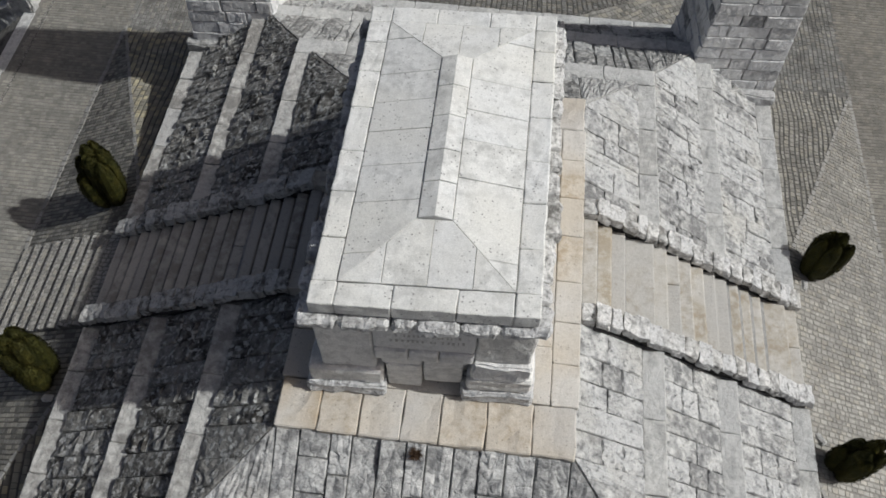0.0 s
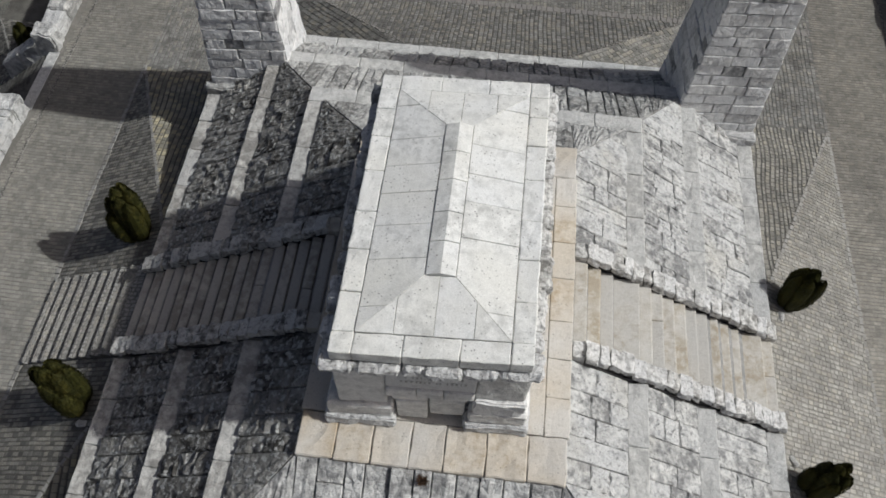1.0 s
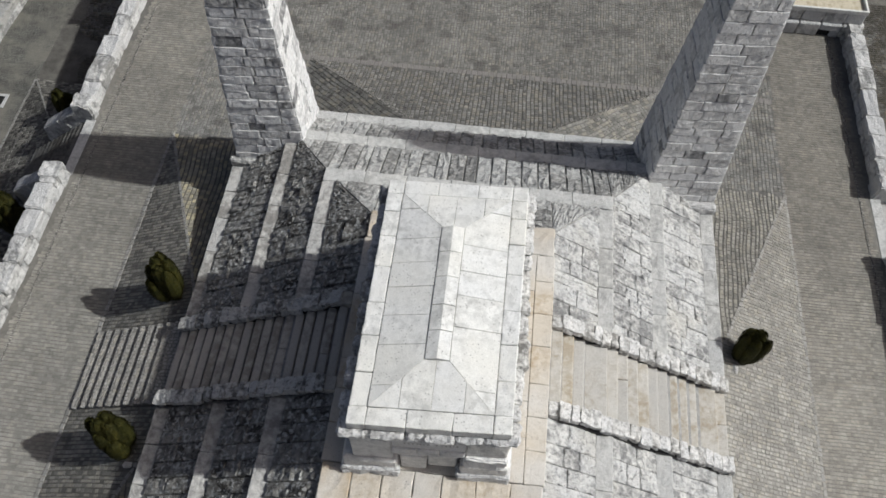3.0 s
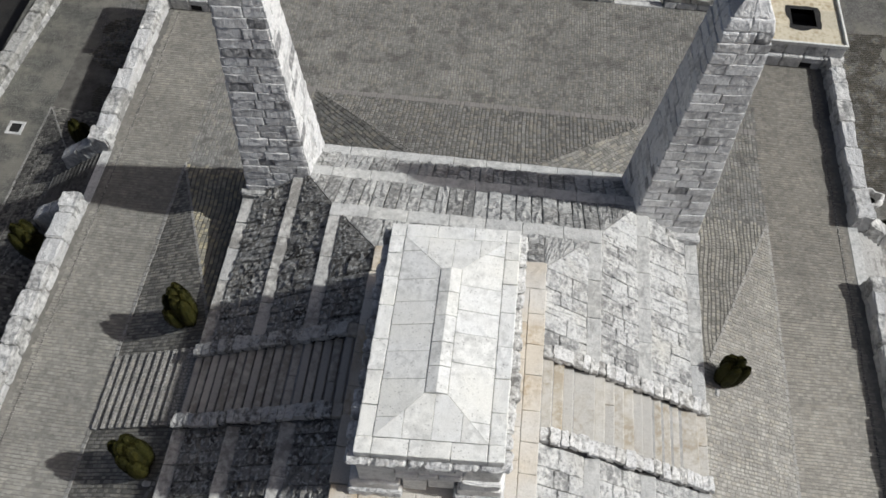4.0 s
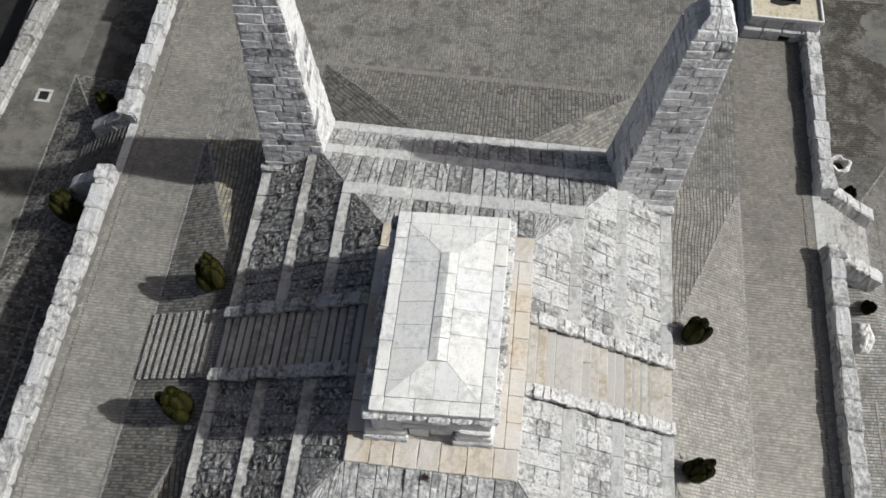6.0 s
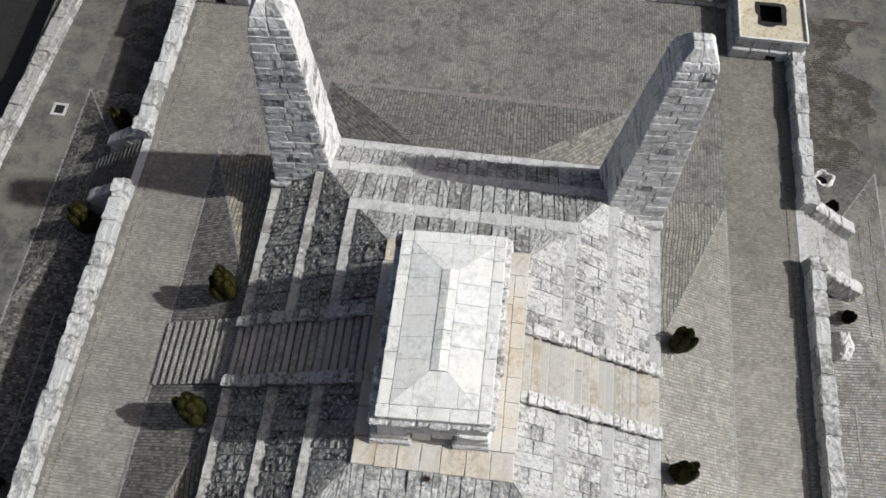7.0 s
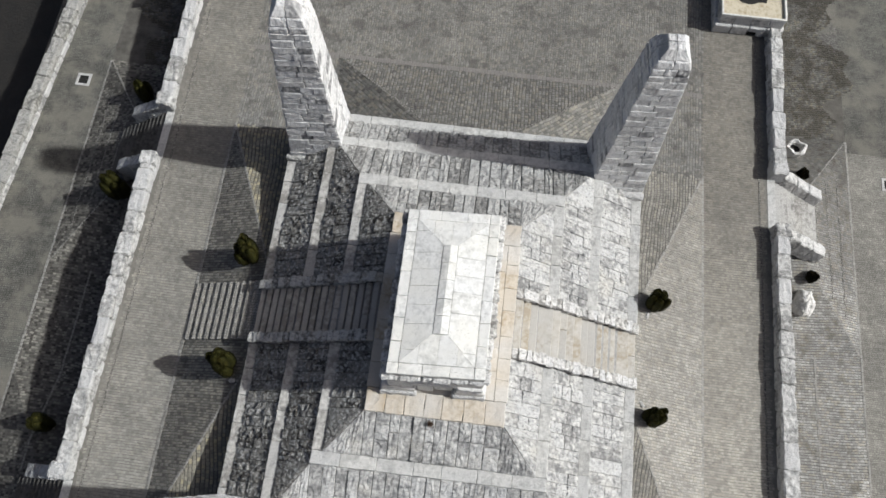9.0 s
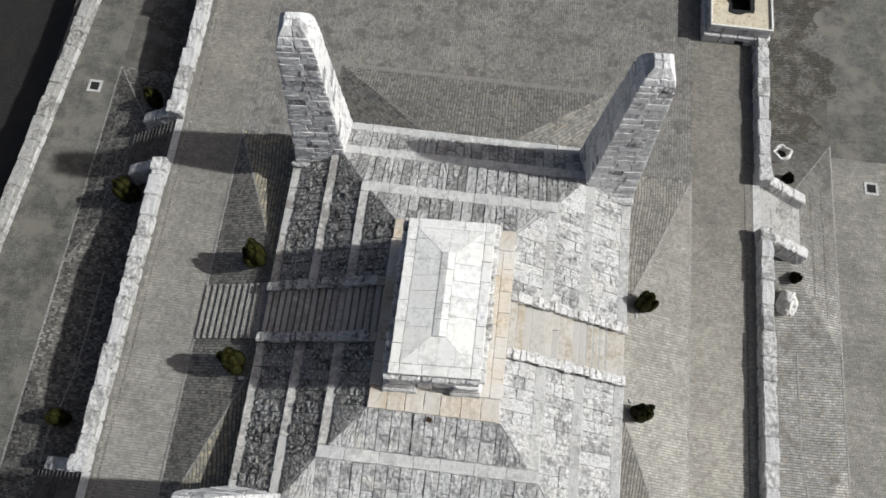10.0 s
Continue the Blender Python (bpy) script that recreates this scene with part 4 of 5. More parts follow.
copy_thing(first_pylon, pose(PYL[0], -PYL[1], 0, 0, 0, -90))
# the rear ones are turned a little askew, so their south faces catch sun
first_pylon.matrix_basis = pose(PYL[0], PYL[1], 0, 0, 0, 4)


# ---- parapet walls ----
def parapet(name, a, b2, z0, z1, width, label, seed, lo=0.8, hi=1.3, mat=None):
    """A low wall from a to b2: a core with rough coping stones in a row and coursed blocks below."""
    a, b2 = Vector((*a, 0)), Vector((*b2, 0))
    u = (b2 - a).normalized()
    side = Vector((-u.y, u.x, 0))
    length = (b2 - a).length
    rnd = random.Random(seed)
    wall = thing(name, (a.x, a.y, z0), label, "wall", "parapet walls", "structure")
    turn = math.atan2(u.y, u.x)
    m = Matrix.Translation((a.x, a.y, 0)) @ Matrix.Rotation(turn, 4, "Z")
    cope = min(0.42, (z1 - z0) * 0.55)
    part("wall_core", block(0.02, length - 0.02, -width / 2 + 0.06, width / 2 - 0.06, z0 - 0.1, z1 - 0.1, 0), M_CORE, wall, "", m)
    p = 0.0
    i = 0
    while p < length - 0.05:
        q = p + rnd.uniform(lo, hi)
        if length - q < lo * 0.6:
            q = length
        dw = rnd.uniform(-0.03, 0.04)
        part("coping_stone", hewn(p, q - 0.012, -width / 2 - dw, width / 2 + dw, z1 - cope, z1 + rnd.uniform(-0.04, 0.04), 4, 0.05, seed + i, 0.07), mat or M_WALL, wall, "", m)
        p = q
        i += 1
    for sgn in (-1, 1):
        z = max(z0, z1 - cope - 0.35)
        while z < z1 - cope - 0.05:
            hgt = min(0.36, z1 - cope - z)
            p = 0.0
            while p < length - 0.05:
                q = min(length, p + rnd.uniform(0.5, 1.1))
                c = a + u * ((p + q) / 2) + side * (sgn * (width / 2 - 0.08)) + Vector((0, 0, z + hgt / 2))
                piece("wall_block", rnd.choice(WALLROCKS), frame_matrix(c, u * sgn * -1, Vector((0, 0, 1)), side * sgn, (q - p) * 0.985, hgt * 0.98, 0.1), wall)
                p = q
            z += hgt
    return wall


TOP = 0.66
for s, nm in ((-1, "wall_west"), (1, "wall_east")):
    lab = "pale rough limestone parapet wall along the plaza edge"
    parapet(nm, (s * WALL_X + s * 0.26, GATE_Y + GATE_HALF + 0.35), (s * WALL_X + s * 0.3, 18.0), 0.0, TOP, 0.58, lab, 300 + s)
    parapet(nm, (s * WALL_X + s * 0.2, GATE_Y - 16.9 + GATE_HALF + 0.25), (s * WALL_X + s * 0.26, GATE_Y - GATE_HALF - 0.35), 0.0, TOP, 0.58, lab, 330 + s)
    part("retaining_face", block(*sorted((s * X1, s * (X1 + 0.2))), GATE_Y - 16.9 + GATE_HALF + 0.25, GATE_Y - GATE_HALF - 0.3, LOW_Z - 0.1, 0.05, 0), M_CORE, tagged(thing("retaining_wall", (s * X1, 0, LOW_Z), "rough stone retaining wall of the plaza terrace", "wall", "", "structure")))
    part("retaining_face", block(*sorted((s * X1, s * (X1 + 0.2))), GATE_Y + GATE_HALF + 0.3, 18.0, LOW_Z - 0.1, 0.05, 0), M_CORE, tagged(thing("retaining_wall", (s * X1, 12, LOW_Z), "rough stone retaining wall of the plaza terrace", "wall", "", "structure")))
# darker stone here: lichen, plus the far parapet's shade put into the colour
parapet("wall_north", (-11.2, WALL_FAR + 0.3), (5.35, WALL_FAR + 0.3), 0.0, TOP, 0.58, "pale rough limestone parapet at the far plaza edge", 380, mat=M_OUTER)
parapet("wall_north", (7.55, WALL_FAR + 0.3), (11.4, WALL_FAR + 0.3), 0.0, TOP, 0.58, "pale rough limestone parapet at the far plaza edge", 390, mat=M_OUTER)
parapet("wall_outer", (-24.3, -16.0), (-21.85, 24.0), LOW_Z, LOW_Z + 0.75, 0.62, "rough pale stone boundary wall above the dark slope", 410, 0.9, 1.5, M_OUTER)


# ---- gate stairs ----
def gate(s, gy, label):
    g = thing("gate_stair", (s * 15.5, gy, -1.7), label, "stairs", "gate stairs")
    n = 11
    run, rise = 0.255, 2.1 / 11
    part("threshold", block(*sorted((s * (WALL_X - 0.12), s * (WALL_X + 0.25))), gy - GATE_HALF, gy + GATE_HALF, -0.3, 0.012, 0.015, 0.01, 1), M_BAND, g)
    for i in range(n):
        xa = WALL_X + 0.25 + i * run
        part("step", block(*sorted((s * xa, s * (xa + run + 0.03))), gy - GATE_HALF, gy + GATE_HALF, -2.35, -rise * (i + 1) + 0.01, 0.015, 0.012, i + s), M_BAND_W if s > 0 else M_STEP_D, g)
    for t in (-1, 1):
        part("end_stone", hewn(*sorted((s * (WALL_X - 0.08), s * (WALL_X + 0.62))), *sorted((gy + t * (GATE_HALF - 0.02), gy + t * (GATE_HALF + 0.62))), -0.4, 0.72, 6, 0.07, 3 * s + t + gy, 0.1), M_WALL, g)
        for k in range(3 if s > 0 else 2):
            xa = WALL_X + 0.55 + k * 0.84
            bm = hewn(*sorted((s * xa, s * (xa + 0.86))), *sorted((gy + t * (GATE_HALF - 0.06), gy + t * (GATE_HALF + 0.46))), -0.9, 0.42, 5, 0.06, 5 * s + t + k + gy, 0.07)
            for v in bm.verts:
                v.co.z -= (abs(v.co.x) - WALL_X - 0.55) * 0.7
            part("cheek_stone", bm, M_WALL, g)


gate(-1, GATE_Y, "shaded stone stair dropping through a gap in the wall")
gate(1, GATE_Y, "sunlit pale stone stair dropping through a gap in the wall")
gate(-1, GATE_Y - 16.9, "shaded stone stair dropping through a gap in the wall")
gate(1, GATE_Y - 16.9, "sunlit pale stone stair dropping through a gap in the wall")


# pale steps dropping through the gap in the far parapet
far = thing("gate_stair", (6.45, WALL_FAR + 0.3, -0.5), "pale worn stone steps through the far parapet gap", "stairs", "gate stairs")
for i in range(7):
    y = WALL_FAR - 0.05 + i * 0.3
    part("step", hewn(5.37, 7.53, y, y + 0.31, -1.6, 0.03 - i * 0.17, 3, 0.015, i + 60, 0.02), M_BAND, far)


# ---- fire pits at the far corners ----
def pit(s):
    x0, x1 = sorted((s * 11.42, s * 14.82))
    y0, y1 = 17.62, 21.0
    p = thing("fire_altar", ((x0 + x1) / 2, (y0 + y1) / 2, 0), "square stone platform with sandy top and sooty square hole", "altar", "corner altars")
    for a0, a1, b0, b1 in ((x0, x1, y0, y0 + 0.5), (x0, x1, y1 - 0.5, y1), (x0, x0 + 0.5, y0 + 0.5, y1 - 0.5), (x1 - 0.5, x1, y0 + 0.5, y1 - 0.5)):
        alongx = (a1 - a0) > (b1 - b0)
        n = 4
        for lev, (z0, z1, ins) in enumerate(((0.0, 0.62, 0.0), (0.63, 1.14, 0.12))):
            for i in range(n):
                if alongx:
                    w = (a1 - a0) / n
                    if lev == 0 and b0 == y0 and i == 2:
                        part("block", hewn(a0 + w * i, a0 + w * (i + 1) - 0.01, b0, b1, 0.3, z1, 3, 0.03, i + lev, 0.04), M_WALL, p)
                        part("block", hewn(a0 + w * (i + 1) - 0.36, a0 + w * (i + 1) - 0.01, b0, b1, z0, 0.29, 3, 0.03, i + lev, 0.04), M_WALL, p)
                        continue
                    part("block", hewn(a0 + w * i + (ins if i == 0 else 0), a0 + w * (i + 1) - 0.01 - (ins if i == n - 1 else 0), b0 + ins, b1 - 0.02, z0, z1, 3, 0.03, i + lev, 0.04), M_WALL, p)
                else:
                    w = (b1 - b0) / n
                    part("block", hewn(a0 + ins, a1 - 0.02, b0 + w * i, b0 + w * (i + 1) - 0.01, z0, z1, 3, 0.03, i + lev + 7, 0.04), M_WALL, p)
    part("drain_hole", block(x0 + 1.65, x0 + 2.25, y0 + 0.1, y0 + 0.6, 0.0, 0.3, 0), M_SOOT_HOLE, p, "black opening at the foot")
    r = 0.09
    for a0, a1, b0, b1 in ((x0 + 0.12, x1 - 0.12, y0 + 0.12, y0 + 0.12 + r), (x0 + 0.12, x1 - 0.12, y1 - 0.12 - r, y1 - 0.12), (x0 + 0.12, x0 + 0.12 + r, y0 + 0.12 + r, y1 - 0.12 - r), (x1 - 0.12 - r, x1 - 0.12, y0 + 0.12 + r, y1 - 0.12 - r)):
        part("rim", block(a0, a1, b0, b1, 1.13, 1.3, 0.02, 0.012, a0), M_ROOF, p, "pale stone rim")
    cx, cy = (x0 + x1) / 2 - 0.02, (y0 + y1) / 2 + 0.1
    h = 0.52
    for a0, a1, b0, b1 in ((x0 + 0.2, x1 - 0.2, y0 + 0.2, cy - h), (x0 + 0.2, x1 - 0.2, cy + h, y1 - 0.2), (x0 + 0.2, cx - h, cy - h, cy + h), (cx + h, x1 - 0.2, cy - h, cy + h)):
        part("sandy_floor", block(a0, a1, b0, b1, 0.9, 1.17, 0), M_PINK, p)
    part("hole_lining", block(cx - h, cx + h, cy - h, cy + h, 0.3, 0.5, 0), M_SOOT_HOLE, p, "soot-black hole bottom")
    for a0, a1, b0, b1 in ((cx - h - 0.06, cx + h + 0.06, cy + h, cy + h + 0.06), (cx - h - 0.06, cx + h + 0.06, cy - h - 0.06, cy - h), (cx - h - 0.06, cx - h, cy - h, cy + h), (cx + h, cx + h + 0.06, cy - h, cy + h)):
        part("hole_lining", block(a0, a1, b0, b1, 0.4, 1.175, 0), M_SOOT_HOLE, p)


for s in (-1, 1):
    pit(s)


# ---- drains ----
def drain(x, y):
    d = thing("drain_cover", (x, y, LOW_Z), "square iron drain grate in a pale stone frame", "drain", "drain covers")
    for a0, a1, b0, b1 in ((-0.37, 0.37, -0.37, -0.24), (-0.37, 0.37, 0.24, 0.37), (-0.37, -0.24, -0.24, 0.24), (0.24, 0.37, -0.24, 0.24)):
        part("frame", block(x + a0, x + a1, y + b0, y + b1, LOW_Z - 0.1, LOW_Z + 0.03, 0.01), M_BAND, d, "pale stone frame")
    part("well", block(x - 0.24, x + 0.24, y - 0.24, y + 0.24, LOW_Z - 0.1, LOW_Z + 0.006, 0), M_SOOT_HOLE, d)
    for i in range(5):
        a = -0.2 + i * 0.1
        part("bar", block(x + a - 0.02, x + a + 0.02, y - 0.24, y + 0.24, LOW_Z, LOW_Z + 0.02, 0.004), M_IRON, d, "iron bar")


drain(-20.75, 12.85)
drain(21.7, 12.0)


# ---- shrubs ----
def shrub_build(seed, height, radius, count, mat):
    rnd = random.Random(seed)
    sh = thing("shrub", (0, 0, 0), "small dark green lobed conifer shrub on the cobbled bank", "shrub", "bank shrubs")
    tb = bmesh.new()
    bmesh.ops.create_cone(tb, segments=7, radius1=0.07, radius2=0.04, depth=0.5, cap_ends=True)
    for v in tb.verts:
        v.co.z += 0.2
    part("trunk", tb, M_BARK, sh)
    cb = bmesh.new()
    core = bmesh.new()
    lobes = []
    for i in range(count):
        a = i * 2.4 + rnd.uniform(-0.3, 0.3)
        r = radius * 0.62 * ((i + 0.2) / count) ** 0.5
        hh = height * (1.0 - 0.32 * (i / count) * rnd.uniform(0.5, 1.3))
        lobes.append((math.cos(a) * r, math.sin(a) * r, hh, radius * rnd.uniform(0.36, 0.46)))

    def lobe_point(lobe, f, a, d):
        """A place on a lobe: f up its height, a round it, d of its radius."""
        lx, ly, hh, lr = lobe
        prof = lr * min(1.0, 0.55 + f * 1.6) * math.sqrt(max(0.0, 1.0 - max(0.0, (f - 0.45) / 0.55) ** 2.2))
        return Vector((lx * (0.75 + 0.4 * f) + math.cos(a) * prof * d, ly * (0.75 + 0.4 * f) + math.sin(a) * prof * d, 0.04 + f * (hh - 0.04)))

    for lobe in lobes:
        rings = []
        for k in range(9):
            f = k / 8
            rings.append([core.verts.new(lobe_point(lobe, f, q * math.pi / 5, 0.9 + rnd.uniform(-0.04, 0.04))) for q in range(10)])
        for r0, r1 in zip(rings, rings[1:]):
            for q in range(10):
                core.faces.new((r0[q], r0[(q + 1) % 10], r1[(q + 1) % 10], r1[q]))
        for k in range(2300):
            f, a = rnd.random() ** 0.85, rnd.uniform(0, 2 * math.pi)
            c = lobe_point(lobe, f, a, rnd.uniform(0.84, 1.05))
            out = Vector((math.cos(a), math.sin(a), 0.5 + 1.6 * f)).normalized()
            sz = rnd.uniform(0.018, 0.036)
            side = (Vector((-math.sin(a), math.cos(a), 0)) + Vector((rnd.uniform(-.5, .5), rnd.uniform(-.5, .5), rnd.uniform(-.5, .5)))).normalized()
            tip = c + (out * 0.5 + Vector((rnd.uniform(-.3, .3), rnd.uniform(-.3, .3), rnd.uniform(0.3, 1.0)))).normalized() * sz * 1.5
            cb.faces.new([cb.verts.new(p) for p in (c - side * sz * 0.5, c + side * sz * 0.5, tip + side * sz * 0.15, tip - side * sz * 0.15)])
    part("crown", cb, mat, sh, "dense dark green foliage")
    part("inner_mass", core, mat, sh)
    return sh


spots = [(8.5, 2.45, 1.7), (8.52, -2.25, 1.65), (-8.55, 2.5, 2.05), (-8.55, -2.2, 2.05)]
low_spots = [(-16.45, 6.1, 2.15), (-16.6, 11.6, 1.75), (-16.85, -5.0, 1.75)]
round_spots = [(16.85, 5.95), (16.75, 11.45)]


def low_height(x, y):
    h = 0.0
    for gy in (GATE_Y, GATE_Y - 16.9):
        fx = min(1.0, max(0.0, (19.6 - abs(x)) / 3.0))
        fy = max(0.0, (5.8 - abs(y - gy)) / 4.1)
        h = max(h, 1.3 * min(fx, fy, 1.0))
    return LOW_Z + h


base_shrub = None
for i, (x, y, hh) in enumerate(spots + low_spots):
    z = bank_height(x, y) if i < 4 else low_height(x, y)
    if base_shrub is None:
        base_shrub = shrub_build(5, 1.75, 0.5, 7, M_LEAF)
        base_shrub.matrix_basis = pose(x, y, z - 0.02)
    else:
        c = copy_thing(base_shrub, pose(x, y, z - 0.02, 0, 0, 67 * i) @ Matrix.Diagonal((hh / 1.75, hh / 1.75, hh / 1.75, 1)))
        if i >= 4:
            tagged(c, "small dark conifer shrub below the terrace wall", group="terrace shrubs")
round_shrub = shrub_build(9, 0.55, 0.33, 9, M_LEAF_D)
round_shrub.matrix_basis = pose(*round_spots[0], low_height(*round_spots[0]) - 0.02)
tagged(round_shrub, "small round almost black bush below the terrace wall", "shrub", "terrace bushes")
tagged(copy_thing(round_shrub, pose(*round_spots[1], low_height(*round_spots[1]) - 0.02, 0, 0, 70)), "small round almost black bush below the terrace wall", "shrub", "terrace bushes")


# ---- kerb lines and crease lines of larger setts ----
def sett_line(name, a, b2, width, label, seed, hf, lift=0.03, long=0.2, mat=None):
    """A row of stones set along a line on the ground, joined as one."""
    rnd = random.Random(seed)
    a, b2 = Vector(a), Vector(b2)
    u = (b2 - a).normalized()
    side = Vector((-u.y, u.x, 0))
    total = (b2 - a).length
    bm = bmesh.new()
    p = 0.0
    while p < total - 0.03:
        q = min(total, p + rnd.uniform(0.7, 1.3) * long)
        w = width * rnd.uniform(0.85, 1.1)
        o = rnd.uniform(-0.012, 0.012)
        z = rnd.uniform(0.75, 1.0) * lift
        vs = []
        for f, ins in ((0, 0.0), (1, 0.012)):
            for s1, s2 in ((0, -1), (1, -1), (1, 1), (0, 1)):
                c = a + u * (p + 0.006 + ins + (q - p - 0.012 - 2 * ins) * s1) + side * (o + s2 * (w / 2 - ins))
                vs.append(bm.verts.new((c.x, c.y, hf(c.x, c.y) + (z if f else -0.03))))
        bm.faces.new(vs[4:])
        for i in range(4):
            j = (i + 1) % 4
            bm.faces.new((vs[i], vs[j], vs[4 + j], vs[4 + i]))
        p = q
    return tagged(new(name, mesh_of(name, bm, mat or M_KERB)), label, "kerb", "kerb lines", "structure")


def kerb_height(x, y):
    if abs(x) < WALL_X and abs(y) < WALL_FAR:
        return bank_height(x, y)
    return low_height(x, y)


LINE = "thin line of pale setts dividing the cobbled paving"
for s in (-1, 1):
    sett_line("kerb_line", (s * BANK_X, -14, 0), (s * BANK_X, BANK_TIP + 0.1, 0), 0.13, LINE, 5 + s, kerb_height, 0.018 if s > 0 else 0.05)
    sett_line("kerb_line", (s * 13.62, -15, 0), (s * 13.62, 17.5, 0), 0.1, LINE, 15 + s, kerb_height, mat=M_SETT_Y)
    for t in (-1, 1):
        sett_line("kerb_line", (s * BANK_X, t * BANK_TIP, 0), (s * 7.75, t * (BANK_TOP_HALF + 0.33), 0), 0.11, LINE, 25 + s + 3 * t, kerb_height)
    sett_line("kerb_line", (s * FAR_TIP, BANK_Y, 0), (s * FAR_TOP_HALF, 9.6, 0), 0.12, LINE, 35 + s, kerb_height, mat=M_SETT_Y)
    sett_line("kerb_line", (s * 19.6, -20, 0), (s * 19.6, 14.25, 0), 0.12, LINE, 45 + s, kerb_height)
    sett_line("kerb_line", (s * 19.6, GATE_Y + 5.8, 0), (s * 16.7, GATE_Y + 1.85, 0), 0.09, LINE, 55 + s, kerb_height, 0.015)
    sett_line("kerb_line", (s * 19.6, GATE_Y - 5.8, 0), (s * 16.7, GATE_Y - 1.85, 0), 0.09, LINE, 56 + s, kerb_height, 0.015)
    sett_line("kerb_line", (s * 17.4, -7, 0), (s * 17.4, 2.5, 0), 0.1, LINE, 65 + s, kerb_height)
    for k in range(3):
        xk = 17.4 + 0.72 * k
        sett_line("kerb_line", (s * xk, GATE_Y - 1.6 - (xk - 16.6) * 1.1, 0), (s * xk, GATE_Y + 1.6 + (xk - 16.6) * 0.9, 0), 0.11, LINE, 75 + s + k, kerb_height, mat=M_SETT_Y)
sett_line("kerb_line", (-BANK_X, BANK_Y, 0), (BANK_X, BANK_Y, 0), 0.3, "faint pinkish strip of setts across the plaza", 85, kerb_height, 0.022, mat=M_PINKROW)


# ---- loose stones and small things ----
def boulder(name, x, y, z, sx, sy, sz, seed, label, hollow=False):
    bm = bmesh.new()
    bmesh.ops.create_icosphere(bm, subdivisions=4, radius=1.0)
    off = Vector((seed * 2.7, seed, 3.3))
    for v in bm.verts:
        d = v.co.normalized()
        r = 1.0 + noise.noise(d * 1.6 + off) * 0.22 + noise.noise(d * 4.0 + off) * 0.12 + noise.noise(d * 9.0 + off) * 0.05
        q = d * r
        if hollow:
            rad = math.hypot(q.x - 0.12, q.y + 0.1)
            if q.z > 0 and rad < 0.5:
                q.z -= 1.5 * (1 - (rad / 0.5) ** 4)
        q.z = max(q.z, -0.75)
        v.co = Vector((q.x * sx, q.y * sy, (q.z + 0.7) * sz))
    ob = new(name, mesh_of(name, bm, M_WHITE))
    ob.location = (x, y, z)
    return tagged(ob, label, "boulder", "loose boulders")


boulder("boulder", 16.5, 4.68, low_height(16.5, 4.68) - 0.03, 0.48, 0.62, 0.6, 4, "white weathered boulder beside the terrace wall")


def hollow_stone(x, y):
    """A weathered stone with an open top, like a worn basin."""
    z = low_height(x, y) - 0.04
    ob = thing("hollow_stone", (x, y, z), "white hollowed stone with a dark cavity by the wall", "boulder")
    prof = ((0.38, 0.0), (0.46, 0.3), (0.45, 0.62), (0.41, 0.78), (0.34, 0.78), (0.3, 0.62), (0.28, 0.3))
    bm = bmesh.new()
    rings = []
    for r, h in prof:
        ring = []
        for k in range(22):
            a = k * 2 * math.pi / 22
            d = Vector((math.cos(a), math.sin(a), h * 2))
            f = 1 + noise.noise(d * 1.3) * 0.25 + noise.noise(d * 4) * 0.08
            ring.append(bm.verts.new((x + math.cos(a) * r * f * 1.15, y + math.sin(a) * r * f * 0.9, z + h * (1 + noise.noise(d * 2.2) * 0.25))))
        rings.append(ring)
    for a, b2 in zip(rings, rings[1:]):
        for k in range(22):
            q = (k + 1) % 22
            bm.faces.new((a[k], a[q], b2[q], b2[k]))
    part("shell", bm, M_WHITE, ob)
    cb = bmesh.new()
    bmesh.ops.create_circle(cb, cap_ends=True, segments=16, radius=0.34, matrix=Matrix.Translation((x, y, z + 0.4)))
    part("cavity", cb, M_SOOT_HOLE, ob, "black cavity")


hollow_stone(16.55, 13.0)

tuft = thing("dry_tuft", (-0.1, -3.95, 4.86), "dead brown plant tuft growing in a paving joint", "plant")
tb = bmesh.new()
rq = random.Random(8)
for i in range(260):
    a, e = rq.uniform(0, 6.283), rq.uniform(0.2, 1.4)
    d = Vector((math.cos(a) * math.cos(e), math.sin(a) * math.cos(e), math.sin(e)))
    sd = Vector((-math.sin(a), math.cos(a), 0)) * 0.012
    base = Vector((-0.1, -3.97, 4.84)) + Vector((rq.uniform(-0.06, 0.06), rq.uniform(-0.05, 0.05), 0))
    tip = base + d * rq.uniform(0.06, 0.14)
    tb.faces.new([tb.verts.new(q) for q in (base - sd, base + sd, tip)])
part("stems", tb, M_RUST, tuft)

# pale foot stones wedged under the pylons
for s in (-1, 1):
    foot = new("foot_stone", mesh_of("foot_stone", hewn(*sorted((s * 6.75, s * 7.72)), 6.82, 7.12, 2.02, 2.34, 5, 0.06, 3 + s, 0.06), M_WALL))
    tagged(foot, "pale wedge-shaped stone at the foot of the pylon", "stone", "pylon foot stones")
# small pale stones beside the shrubs
for i, (x, y) in enumerate(((-8.2, -2.75), (-9.15, 2.75), (8.25, 2.0), (8.1, -1.72))):
    st = new("loose_stone", mesh_of("loose_stone", hewn(-0.14, 0.14, -0.08, 0.08, -0.05, 0.07, 3, 0.03, i, 0.04), M_WALL))
    st.matrix_basis = pose(x, y, bank_height(x, y) + 0.02, 0, 0, 40 * i)
    tagged(st, "small pale loose stone on the cobbles", "stone", "loose stones")


